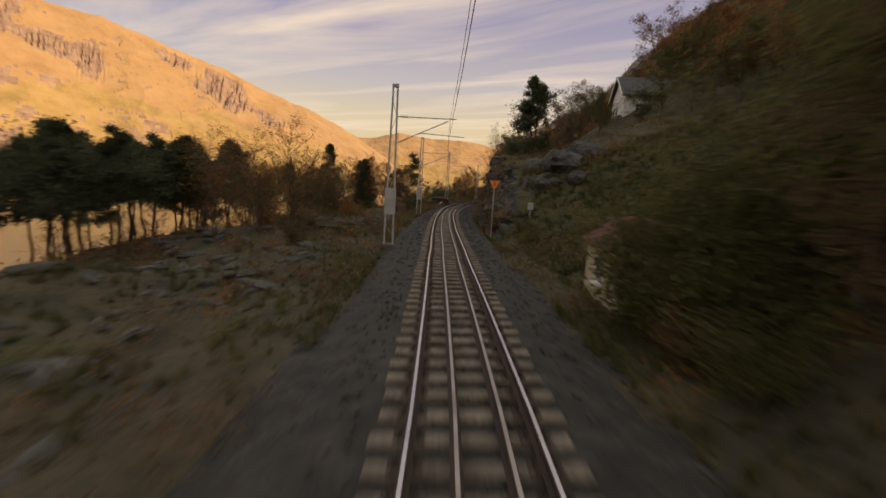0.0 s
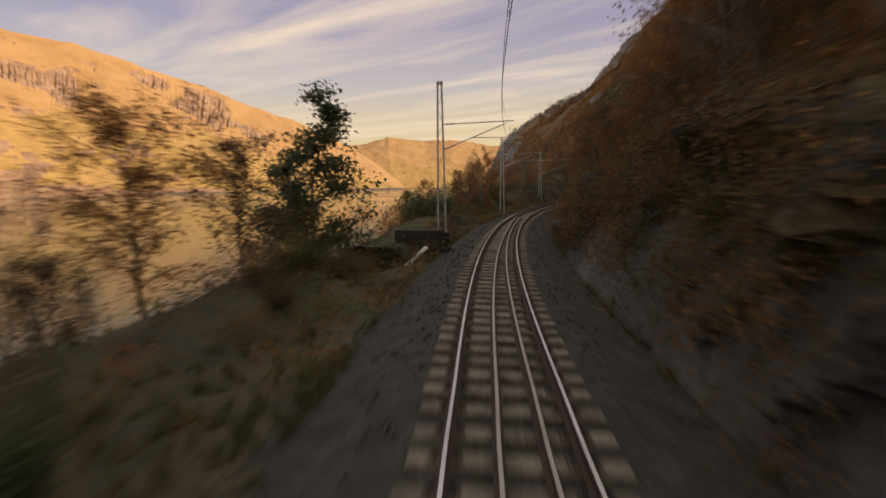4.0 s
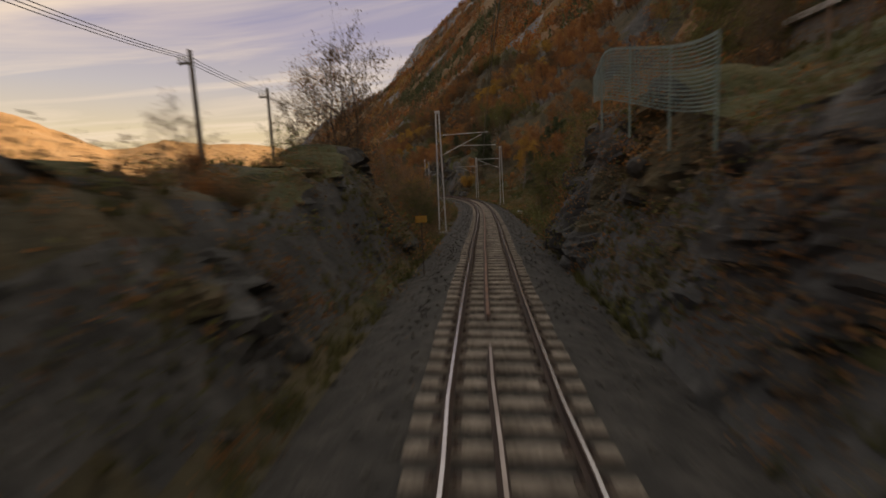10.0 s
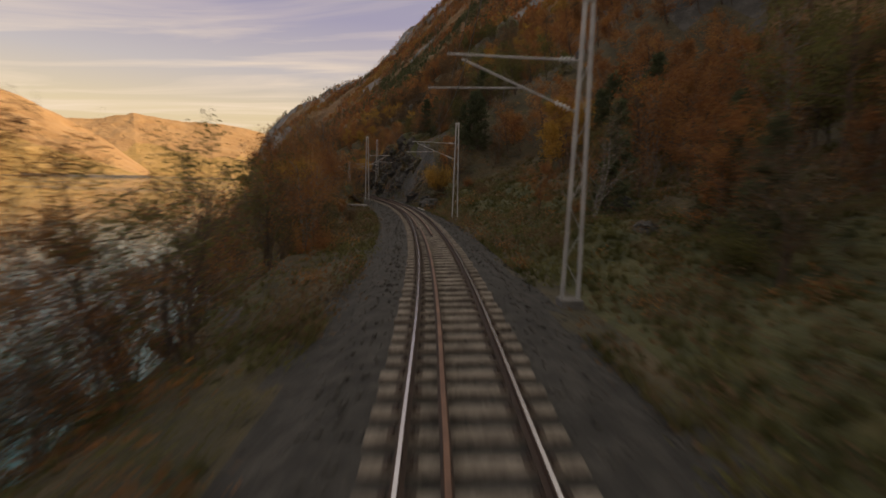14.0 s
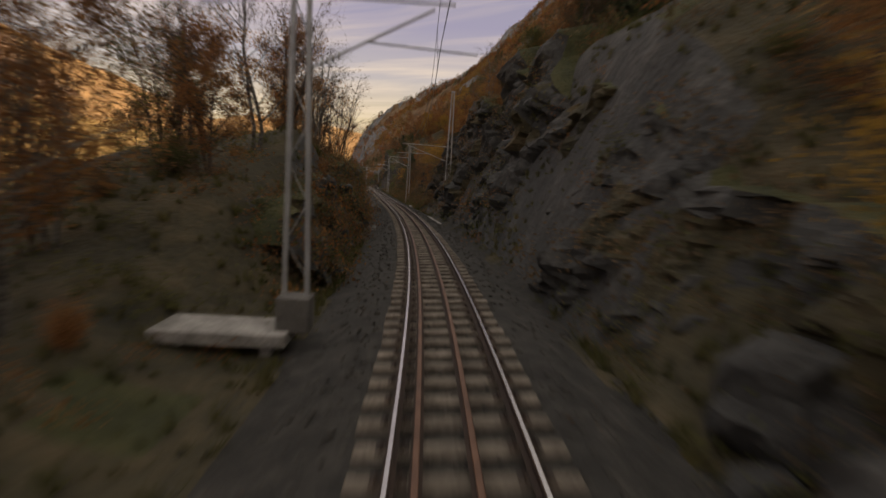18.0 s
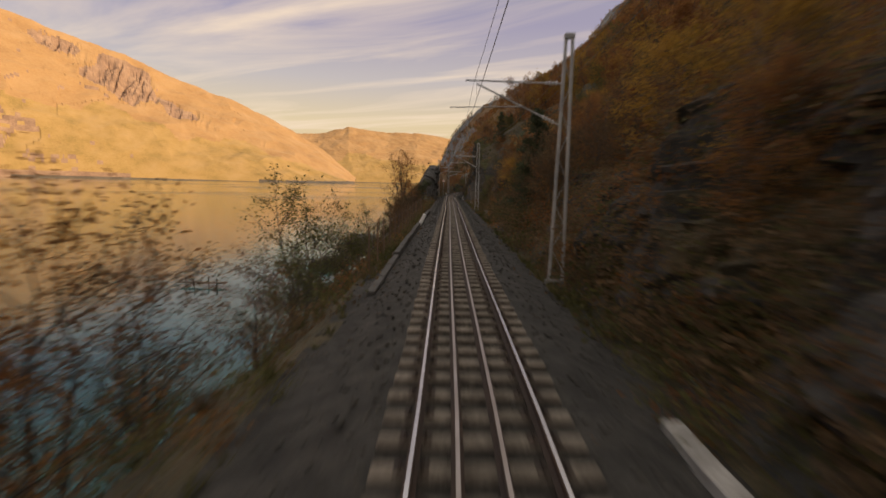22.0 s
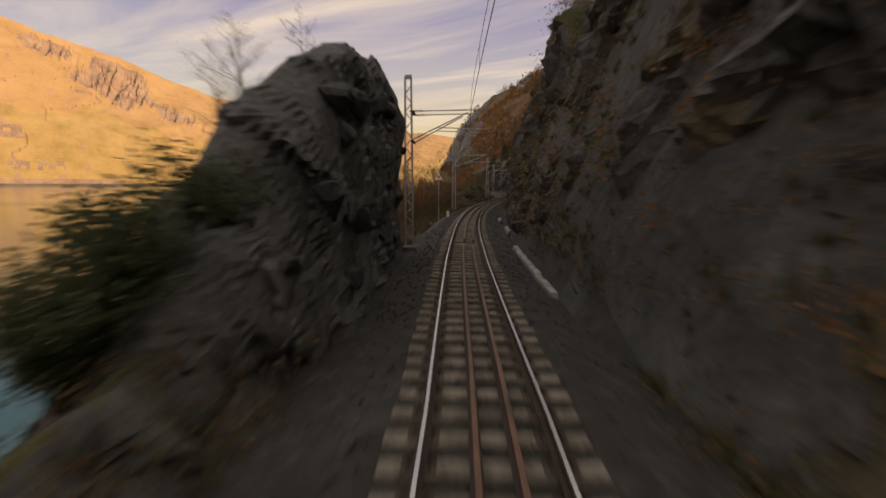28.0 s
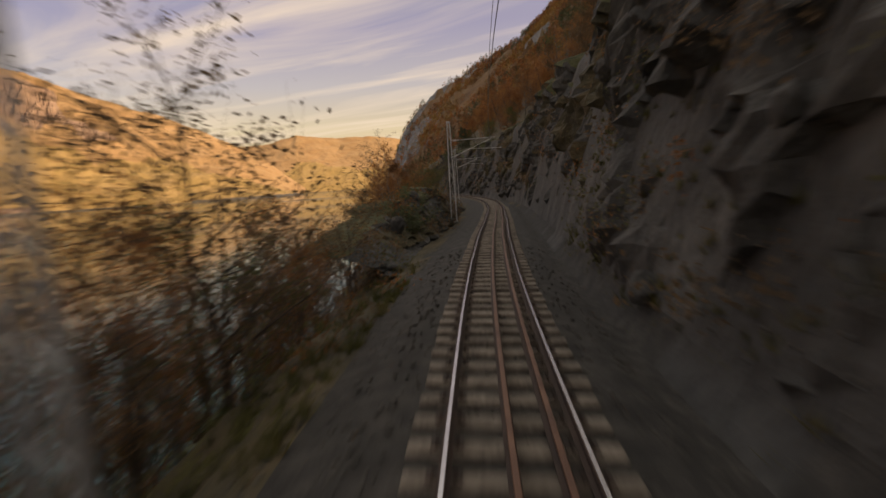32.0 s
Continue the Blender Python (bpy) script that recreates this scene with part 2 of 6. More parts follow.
M = {
    "ballast": material("ballast", [(0.016, 0.0148, 0.0125), (0.029, 0.027, 0.0228), (0.052, 0.047, 0.040)], 2.2, 0.95, 0.8, 9.0),
    "ballast_stone": material("ballast_stone", [(0.030, 0.028, 0.024), (0.050, 0.046, 0.039), (0.075, 0.069, 0.059)], 2.2, 0.95, 0.0, 9.0, island=0.3),
    "soil": material("soil", [(0.026, 0.024, 0.013), (0.052, 0.043, 0.021), (0.084, 0.063, 0.031)], 0.5, 0.95, 0.6, 11.0),
    "rock": material("rock", [(0.024, 0.0235, 0.0215), (0.043, 0.0415, 0.0375), (0.095, 0.090, 0.081)], 0.6, 0.85, 0.6, 8.0, spread=(0.30, 0.76), stretch=(1, 1, 0.5)),
    "pale_rock": material("pale_rock", [(0.040, 0.039, 0.036), (0.075, 0.072, 0.066), (0.145, 0.138, 0.126)], 0.6, 0.85, 0.6, 8.0, spread=(0.30, 0.76), stretch=(1, 1, 0.6)),
    "slab": material("slab", [(0.034, 0.033, 0.028), (0.064, 0.061, 0.053), (0.12, 0.115, 0.10)], 0.6, 0.85, 0.5, 9.0),
    "turf": material("turf", [(0.024, 0.027, 0.0085), (0.047, 0.049, 0.0150), (0.076, 0.066, 0.023)], 0.7, 0.95, 0.8, 10.0),
    "litter": material("litter", [(0.09, 0.045, 0.016), (0.16, 0.080, 0.026)], 0.6, 0.95, 0.0, island=0.5, thin=0.55),
    "grey_timber": material("grey_timber", [(0.10, 0.085, 0.068), (0.19, 0.165, 0.135)], 1.6, 0.85, 0.4, stretch=(1, 1, 0.15)),
    "dull_rail": material("dull_rail", [(0.24, 0.20, 0.17), (0.42, 0.38, 0.35)], 1.5, 0.34, 0.0, 6.0, 0.9),
    "rail": material("rail", [(0.44, 0.42, 0.41), (0.60, 0.59, 0.58)], 1.5, 0.27, 0.0, 6.0, 1.0),
    "rail_side": material("rail_side", [(0.028, 0.019, 0.014), (0.060, 0.036, 0.024)], 3.0, 0.8, 0.2),
    "rust": material("rust", [(0.060, 0.029, 0.017), (0.115, 0.055, 0.030), (0.17, 0.088, 0.050)], 2.0, 0.6, 0.2),
    "sleeper": material("sleeper", [(0.075, 0.061, 0.046), (0.135, 0.112, 0.086), (0.21, 0.178, 0.142)], 2.4, 0.9, 0.4, 8.0, island=0.22),
    "steel": material("steel", [(0.30, 0.30, 0.30), (0.46, 0.46, 0.45)], 1.2, 0.55, 0.1, 12.0, 0.35),
    "wire": material("wire", [(0.05, 0.05, 0.05), (0.09, 0.085, 0.08)], 3.0, 0.5, 0.0, 5.0, 0.5),
    "insulator": material("insulator", [(0.45, 0.44, 0.42), (0.62, 0.61, 0.58)], 6.0, 0.35, 0.0),
    "concrete": material("concrete", [(0.17, 0.16, 0.145), (0.28, 0.265, 0.24), (0.40, 0.38, 0.35)], 1.8, 0.9, 0.3, 8.0),
    # a darker grey concrete than dark_concrete
    "darker_concrete": material("darker_concrete", [(0.050, 0.046, 0.042), (0.095, 0.088, 0.078)], 1.1, 0.9, 0.4, 10.0),
    # added dark band at the far waterline, in place of ruffled water's reflection
    "shore_band": material("shore_band", [(0.07, 0.055, 0.040), (0.14, 0.115, 0.085)], 0.03, 0.95, 0.0),
    "dark_concrete": material("dark_concrete", [(0.09, 0.085, 0.078), (0.16, 0.15, 0.135)], 1.1, 0.9, 0.4, 10.0),
    "bark": material("bark", [(0.050, 0.037, 0.028), (0.11, 0.082, 0.060)], 3.0, 0.95, 0.6, 6.0, stretch=(1, 1, 0.25)),
    "pine_bark": material("pine_bark", [(0.05, 0.03, 0.02), (0.16, 0.085, 0.045)], 2.0, 0.95, 0.6, 6.0, stretch=(1, 1, 0.25)),
    "birch_bark": material("birch_bark", [(0.045, 0.040, 0.035), (0.13, 0.12, 0.105), (0.24, 0.225, 0.20)], 3.0, 0.8, 0.2, 4.0, stretch=(1, 1, 2.2)),
    "needles": material("needles", [(0.052, 0.064, 0.032), (0.100, 0.116, 0.054)], 1.4, 0.8, 0.0, island=0.35, thin=0.5),
    "juniper_green": material("juniper_green", [(0.072, 0.085, 0.042), (0.130, 0.145, 0.068)], 1.4, 0.8, 0.0, island=0.35, thin=0.55),
    "old_timber": material("old_timber", [(0.020, 0.015, 0.012), (0.042, 0.031, 0.024)], 2.0, 0.9, 0.5, 6.0, island=0.3),
    # rust leaves, slightly greyed: the hillside's haze is in the colour
    "leaf_rust": material("leaf_rust", [(0.15, 0.067, 0.027), (0.27, 0.125, 0.042), (0.36, 0.195, 0.065)], 0.5, 0.8, 0.0, island=0.4, thin=0.6),
    "leaf_gold": material("leaf_gold", [(0.20, 0.125, 0.022), (0.36, 0.21, 0.036), (0.42, 0.26, 0.06)], 0.5, 0.8, 0.0, island=0.35, thin=0.6),
    "leaf_brown": material("leaf_brown", [(0.105, 0.072, 0.040), (0.19, 0.125, 0.064)], 0.6, 0.85, 0.0, island=0.4, thin=0.6),
    "leaf_olive": material("leaf_olive", [(0.075, 0.080, 0.028), (0.145, 0.135, 0.042)], 0.6, 0.85, 0.0, island=0.4, thin=0.6),
    "grass": material("grass", [(0.046, 0.050, 0.014), (0.088, 0.084, 0.027), (0.135, 0.112, 0.045)], 0.35, 0.95, 0.0, island=0.4, thin=0.55),
    # leaves of the far woods, lightened to paint in the air's haze
    "hazy_rust": material("hazy_rust", [(0.20, 0.082, 0.026), (0.31, 0.130, 0.040)], 0.03, 0.95, 0.0, 12.0, island=0.45, thin=0.4),
    "hazy_gold": material("hazy_gold", [(0.30, 0.175, 0.045), (0.40, 0.245, 0.075)], 0.03, 0.95, 0.0, 12.0, island=0.45, thin=0.4),
    "hazy_brown": material("hazy_brown", [(0.15, 0.088, 0.048), (0.22, 0.130, 0.066)], 0.03, 0.95, 0.0, 12.0, island=0.45, thin=0.4),
    "hazy_green": material("hazy_green", [(0.060, 0.074, 0.036), (0.10, 0.112, 0.052)], 0.03, 0.95, 0.0, 12.0, island=0.45, thin=0.4),
    # far mountains: distance haze is put into the pale, low-contrast colours
    "hazy_slope": material("hazy_slope", [(0.305, 0.175, 0.070), (0.37, 0.222, 0.092), (0.41, 0.255, 0.115)], 0.008, 0.95, 0.0, 18.0, detail=10.0),
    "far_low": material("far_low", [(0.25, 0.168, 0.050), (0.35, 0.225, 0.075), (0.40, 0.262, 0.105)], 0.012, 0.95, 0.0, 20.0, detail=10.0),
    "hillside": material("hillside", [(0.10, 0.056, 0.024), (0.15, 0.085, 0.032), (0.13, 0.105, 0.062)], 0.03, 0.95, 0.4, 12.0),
    # grey rock, made lighter and bluer to carry the haze before it
    "crag": material("crag", [(0.085, 0.088, 0.092), (0.150, 0.152, 0.155), (0.25, 0.245, 0.235)], 0.05, 0.9, 0.9, 9.0),
    "white_wall": material("white_wall", [(0.66, 0.65, 0.62), (0.78, 0.77, 0.74)], 0.8, 0.8, 0.1),
    "cream_wall": material("cream_wall", [(0.38, 0.33, 0.20), (0.50, 0.45, 0.29)], 1.5, 0.85, 0.2, stretch=(1, 1, 0.2)),
    "red_roof": material("red_roof", [(0.075, 0.026, 0.021), (0.13, 0.045, 0.035)], 1.6, 0.95, 0.3),
    "dark_roof": material("dark_roof", [(0.028, 0.028, 0.03), (0.065, 0.063, 0.06)], 1.6, 0.7, 0.3),
    "timber": material("timber", [(0.09, 0.055, 0.035), (0.20, 0.13, 0.085)], 1.6, 0.85, 0.4, stretch=(1, 1, 0.15)),
    "sign_orange": material("sign_orange", [(0.80, 0.20, 0.02), (0.86, 0.26, 0.03)], 4.0, 0.45, 0.0),
    "sign_white": material("sign_white", [(0.62, 0.62, 0.60), (0.75, 0.75, 0.73)], 4.0, 0.45, 0.0),
    "black": material("black", [(0.012, 0.012, 0.012), (0.03, 0.03, 0.03)], 4.0, 0.5, 0.0),
    "net": material("net", [(0.10, 0.15, 0.14), (0.16, 0.21, 0.19)], 1.0, 0.7, 0.0),
    "glass": material("glass", [(0.015, 0.017, 0.02), (0.03, 0.032, 0.035)], 1.0, 0.08, 0.0),
}
# teal base colour paints in the sky's reflection seen near the shore
water_mat = material("water", [(0.018, 0.080, 0.082), (0.034, 0.115, 0.108)], 0.05, 0.05, 0.0)
wb = water_mat.node_tree.nodes["Principled BSDF"]
wb.inputs["IOR"].default_value = 1.333
ripple = water_mat.node_tree.nodes.new("ShaderNodeTexNoise")
ripple.inputs["Scale"].default_value, ripple.inputs["Detail"].default_value = 0.9, 4.0
rb = water_mat.node_tree.nodes.new("ShaderNodeBump")
rb.inputs["Strength"].default_value, rb.inputs["Distance"].default_value = 0.22, 0.12
rg = water_mat.node_tree.nodes.new("ShaderNodeNewGeometry")
water_mat.node_tree.links.new(rg.outputs["Position"], ripple.inputs["Vector"])
water_mat.node_tree.links.new(ripple.outputs["Fac"], rb.inputs["Height"])
water_mat.node_tree.links.new(rb.outputs[0], wb.inputs["Normal"])
calm = water_mat.node_tree.nodes.new("ShaderNodeTexNoise")
calm.inputs["Scale"].default_value, calm.inputs["Detail"].default_value = 0.006, 3.0
gloss = water_mat.node_tree.nodes.new("ShaderNodeMapRange")
gloss.inputs["From Min"].default_value, gloss.inputs["From Max"].default_value = 0.45, 0.72
gloss.inputs["To Min"].default_value, gloss.inputs["To Max"].default_value = 0.04, 0.22
water_mat.node_tree.links.new(rg.outputs["Position"], calm.inputs["Vector"])
water_mat.node_tree.links.new(calm.outputs["Fac"], gloss.inputs["Value"])
water_mat.node_tree.links.new(gloss.outputs[0], wb.inputs["Roughness"])
M["water"] = water_mat

# ---- helpers for meshes ----


def mesh_object(name, verts, faces, mat, parent=None, smooth=False, label=""):
    me = bpy.data.meshes.new(name)
    if isinstance(faces, np.ndarray):
        vv, ff = np.asarray(verts, np.float32).reshape(-1, 3), faces.astype(np.int32)
        n, k = ff.shape
        me.vertices.add(len(vv))
        me.vertices.foreach_set("co", vv.ravel())
        me.loops.add(n * k)
        me.loops.foreach_set("vertex_index", ff.ravel())
        me.polygons.add(n)
        me.polygons.foreach_set("loop_start", np.arange(0, n * k, k, dtype=np.int32))
        me.update(calc_edges=True)
        me.shade_flat()
    else:
        me.from_pydata([tuple(v) for v in verts], [], [tuple(q) for q in faces])
    me.materials.append(M[mat])
    if smooth:
        me.shade_smooth()
    ob = new(name, me)
    if parent:
        ob.parent = parent
    if label:
        ob["label"] = label
    return ob


def part(name, bm, mat, parent=None, label="", smooth=False):
    """Links a bmesh as one mesh object under a thing or a part."""
    me = bpy.data.meshes.new(name)
    bm.to_mesh(me)
    bm.free()
    me.materials.append(M[mat])
    if smooth:
        me.shade_smooth()
    ob = new(name, me)
    if parent:
        ob.parent = parent
    if label:
        ob["label"] = label
    return ob


def empty(name, m=None, label="", category="", group="", kind=""):
    ob = new(name)
    if m is not None:
        ob.matrix_world = m
    return tagged(ob, label, category, group, kind)


def box(bm, x0, x1, y0, y1, z0, z1, m=None, bevel=0.0):
    r = bmesh.ops.create_cube(bm, size=1)
    bmesh.ops.scale(bm, vec=(x1 - x0, y1 - y0, z1 - z0), verts=r["verts"])
    bmesh.ops.translate(bm, vec=((x0 + x1) / 2, (y0 + y1) / 2, (z0 + z1) / 2), verts=r["verts"])
    vs = r["verts"]
    if bevel:
        es = list({e for v in vs for e in v.link_edges})
        out = bmesh.ops.bevel(bm, geom=es, offset=bevel, segments=1, affect="EDGES")
        vs = list(set(out["verts"]) | {v for v in vs if v.is_valid})
    if m is not None:
        bmesh.ops.transform(bm, matrix=m, verts=vs)
    return vs


def rod(bm, a, b, r0, r1=None, sides=6):
    """A round bar from a to b."""
    a, b = Vector(a), Vector(b)
    r1 = r0 if r1 is None else r1
    v = b - a
    turn = v.to_track_quat("Z", "Y").to_matrix().to_4x4()
    out = bmesh.ops.create_cone(bm, cap_ends=True, segments=sides, radius1=r0, radius2=max(r1, 1e-4), depth=v.length)
    bmesh.ops.transform(bm, matrix=Matrix.Translation((a + b) / 2) @ turn, verts=out["verts"])


def grid_faces(nu, nv):
    i = np.arange((nu - 1) * nv).reshape(nu - 1, nv)[:, :-1].ravel()
    return np.stack([i, i + 1, i + nv + 1, i + nv], 1)


NOISE_SIZE = 256
_rng = np.random.default_rng(4)
_table = _rng.random((NOISE_SIZE, NOISE_SIZE))


def value_noise(x, y):
    xi, yi = np.floor(x).astype(int), np.floor(y).astype(int)
    u, v = x - xi, y - yi
    u, v = u * u * (3 - 2 * u), v * v * (3 - 2 * v)
    g = lambda p, q: _table[p % NOISE_SIZE, q % NOISE_SIZE]
    return (g(xi, yi) * (1 - u) + g(xi + 1, yi) * u) * (1 - v) + (g(xi, yi + 1) * (1 - u) + g(xi + 1, yi + 1) * u) * v - 0.5


def fbm(x, y, octaves=4, gain=0.5):
    total, amp = 0, 1.0
    for k in range(octaves):
        total = total + amp * value_noise(x * 2 ** k + 17.3 * k, y * 2 ** k + 5.1 * k)
        amp *= gain
    return total


def blocky(x, y, seed=0):
    """Steps like those of broken rock: each cell has its own height and tilt."""
    best = np.full(x.shape, 9e9)
    val = np.zeros(x.shape)
    xi, yi = np.floor(x).astype(int), np.floor(y).astype(int)
    for i in (-1, 0, 1):
        for j in (-1, 0, 1):
            p, q = xi + i, yi + j
            px = p + _table[(p + seed) % NOISE_SIZE, q % NOISE_SIZE]
            py = q + _table[(q + 91) % NOISE_SIZE, (p + seed + 37) % NOISE_SIZE]
            dist = (x - px) ** 2 + (y - py) ** 2
            h = _table[(p * 3 + seed + 11) % NOISE_SIZE, (q * 5 + 7) % NOISE_SIZE] - 0.5
            tx = _table[(p + 5) % NOISE_SIZE, (q + seed) % NOISE_SIZE] - 0.5
            ty = _table[(p + 50) % NOISE_SIZE, (q + 80) % NOISE_SIZE] - 0.5
            near = dist < best
            val = np.where(near, h + tx * (x - px) * 1.2 + ty * (y - py) * 1.2, val)
            best = np.minimum(best, dist)
    return val


def ease(x, a, b):
    q = np.clip((x - a) / (b - a), 0, 1)
    return q * q * (3 - 2 * q)


# ---- the lie of the land ----
LAKE = -9.0
# right of the track: way, foot of the cut, its height, its width, slope above
RIGHT = [(-60, 4.6, 4.0, 5.0, 0.5), (6, 4.6, 2.5, 5.0, 0.5), (11, 5.2, 0.2, 5.0, 0.42), (20, 4.6, 0.5, 5.0, 0.40), (28, 3.9, 1.6, 4.0, 0.38), (36, 3.4, 4.2, 2.6, 0.36),
         (60, 3.4, 5.2, 2.8, 0.40), (76, 3.4, 3.8, 2.8, 0.70), (95, 3.5, 3.2, 3.2, 0.75), (108, 3.9, 2.2, 4.0, 0.42), (130, 3.8, 1.8, 4.0, 0.40), (138, 3.6, 2.2, 4.0, 0.42), (145, 3.4, 3.0, 3.2, 0.42), (152, 3.3, 4.6, 2.8, 0.42),
         (163, 3.3, 4.6, 3.0, 0.5), (176, 4.0, 0.9, 5.0, 0.42), (226, 4.4, 0.7, 6.0, 0.36), (248, 4.0, 1.4, 5.0, 0.45), (258, 3.6, 2.0, 3.8, 0.45), (263, 3.4, 4.5, 3.4, 0.5), (268, 3.2, 8.0, 3.4, 0.55),
         (298, 3.2, 9.0, 3.8, 0.55), (314, 3.8, 3.2, 5.0, 0.6), (372, 3.8, 3.0, 5.0, 0.62), (386, 5.0, 1.0, 5.0, 0.62), (389, 6.4, 1.2, 4.0, 0.62), (394.5, 6.4, 2.5, 4.0, 0.62), (398, 3.6, 6.5, 3.2, 0.6), (406, 3.0, 10.5, 3.2, 0.6),
         (500, 3.2, 11.0, 3.6, 0.6), (640, 3.5, 8.0, 4.0, 0.6)]
# left of the track: way, foot, height of the bank, its width, width of its top, shore
LEFT = [(-60, 5.0, -1.6, 7.0, 1.0, 36), (20, 5.0, -1.5, 7.0, 1.0, 36), (32, 4.2, -0.2, 2.0, 5.0, 38), (60, 4.2, -0.5, 3.0, 3.0, 30), (78, 3.8, -1.2, 2.6, 0.6, 16),
        (92, 3.6, -1.0, 1.6, 0.3, 13.5), (106, 4.2, -0.6, 3.0, 1.5, 22), (120, 4.6, 0.0, 4.0, 6.0, 34), (133, 4.2, 1.0, 3.4, 8.0, 40), (141, 3.8, 2.4, 3.2, 8.0, 40), (147, 3.4, 3.3, 3.0, 8.0, 36), (154, 3.4, 2.4, 3.0, 8.0, 34), (159, 3.4, 3.8, 3.0, 7.0, 32),
        (162, 3.4, 4.2, 3.0, 6.0, 30), (166.5, 3.6, 3.6, 3.2, 5.0, 24), (170.5, 3.8, -1.3, 2.2, 0.2, 14), (238, 4.0, -1.4, 2.4, 0.5, 15), (252, 4.2, -1.0, 3.0, 3.0, 22), (262, 4.4, -0.6, 3.0, 5.0, 26), (270, 3.4, 3.0, 4.2, 6.0, 28), (280, 3.2, 4.6, 3.6, 6.0, 28), (289, 3.2, 4.5, 3.4, 6.0, 28), (297, 3.3, 3.9, 3.0, 5.0, 24),
        (304, 3.4, 4.4, 2.6, 3.0, 20), (306.5, 3.4, 3.4, 2.6, 2.0, 18), (309, 3.4, -1.5, 1.8, 0.2, 12), (345, 3.3, -2.2, 1.6, 0.2, 11), (384, 3.8, -3.4, 4.0, 0.5, 12.5), (396, 3.5, -2.4, 3.0, 0.5, 12.5), (414, 3.3, -0.6, 3.0, 1.0, 13),
        (438, 3.4, -1.6, 1.6, 0.2, 11), (470, 3.6, -1.6, 1.8, 0.3, 12), (490, 4.0, 0.2, 3.5, 2.0, 16), (640, 4.0, -1.0, 4.0, 1.0, 18)]
RIGHT, LEFT = np.array(RIGHT), np.array(LEFT)


def col(table, s, k):
    return np.interp(s, table[:, 0], table[:, k])


def ground_z(s, d, rough=1.0):
    """Height of the ground at s, d."""
    s, d = np.broadcast_arrays(np.asarray(s, float), np.asarray(d, float))
    bed = -0.27 - 0.45 * ease(np.abs(d), 1.55, 2.9) - 0.12 * ease(np.abs(d), 2.9, 3.5)
    base = np.interp(s, LINE_S, MID_Z) - np.clip(d, -2.5, 2.5) * np.sin(np.interp(s, LINE_S, LINE_R))
    f, h, w, sl = (col(RIGHT, s, k) for k in (1, 2, 3, 4))
    up_r = (h + 0.8) * np.clip((d - f) / w, 0, 1) ** 0.9
    past = np.clip(d - f - w, 0, None)
    up_r = up_r + past * sl + np.clip(past - 30, 0, None) * (0.9 - sl)
    e = -d
    f, h, w, t, sh = (col(LEFT, s, k) for k in (1, 2, 3, 4, 5))
    up_l = (h + 0.8) * ease(e, f, f + w)
    fall = np.clip((e - f - w - t) / np.maximum(sh - f - w - t, 1.0), 0, None)
    up_l = up_l - (h - LAKE) * np.where(fall < 1, fall ** 1.15, fall * 1.15 - 0.15)
    z = base + bed + np.where(d > 0, up_r, up_l)
    away = ease(np.abs(d), 3.4, 7.0)
    z = z + rough * away * (1.3 * fbm(s / 7.0, d / 7.0, 4) + np.clip(np.abs(d) / 40, 0, 1.5) * 3.0 * fbm(s / 25.0 + 40, d / 25.0, 3))
    z = z + rough * 0.05 * ease(np.abs(d), 1.4, 2.2) * fbm(s * 2.1, d * 2.1, 2)
    return z


# ---- ground ----
gs = np.concatenate([np.arange(-60, 520, 0.9), np.arange(520, 639, 3.0)])
gd = np.concatenate([-np.arange(80, 30, -5.0), -np.arange(30, 10, -1.5), -np.arange(10, 1.5, -0.5), [-1.3, 0, 1.3], np.arange(1.8, 10, 0.5), np.arange(10, 40, 1.5),
                     np.arange(40, 100, 6.0)])
SS, DD = np.meshgrid(gs, gd, indexing="ij")
gz = ground_z(SS, DD)
gv = place(SS, DD, gz).reshape(-1, 3)
ground = mesh_object("ground", gv, grid_faces(len(gs), len(gd)), "soil", smooth=True)
ground.data.materials.append(M["ballast"])
ground.data.materials.append(M["rock"])
ground.data.materials.append(M["turf"])
fd = (DD[:-1, :-1] + DD[1:, 1:]).ravel() / 2
fs = (SS[:-1, :-1] + SS[1:, 1:]).ravel() / 2
steep = np.abs(gz[:-1, 1:] - gz[:-1, :-1]).ravel() / np.abs(DD[:-1, 1:] - DD[:-1, :-1]).ravel()
patch = fbm(fs / 5.0, fd / 5.0, 3)
kind_base = np.where(((fd > 4.5) & (((fs > 10) & (fs < 40)) | ((fs > 100) & (fs < 160) & (fd < 24)) | ((fs > 186) & (fs < 254) & (fd < 13))) | ((fd < -5) & (fs > 106) & (fs < 142)) | (patch > 0.33)), 3, 0)
kind_of = np.where(steep + patch * 0.7 > 1.05, 2, kind_base)
kind_of = np.where(np.abs(fd) < 3.3 + 0.9 * fbm(fs / 2.0, fd, 2), 1, kind_of)
ground.data.polygons.foreach_set("material_index", kind_of.astype(np.int32))
tagged(ground, "dark gravelly ground with brown grass and bare rock beside the track", "ground", kind="structure")

# ---- lake ----
lv = [(-4500, -1500, LAKE), (900, -1500, LAKE), (900, 4900, LAKE), (-4500, 4900, LAKE)]
lake = mesh_object("lake", lv, [(0, 1, 2, 3)], "water")
tagged(lake, "calm lake that mirrors the sunlit mountains", "water", kind="structure")

# ---- mountains over the lake ----
REF = (45.0, 200.0)


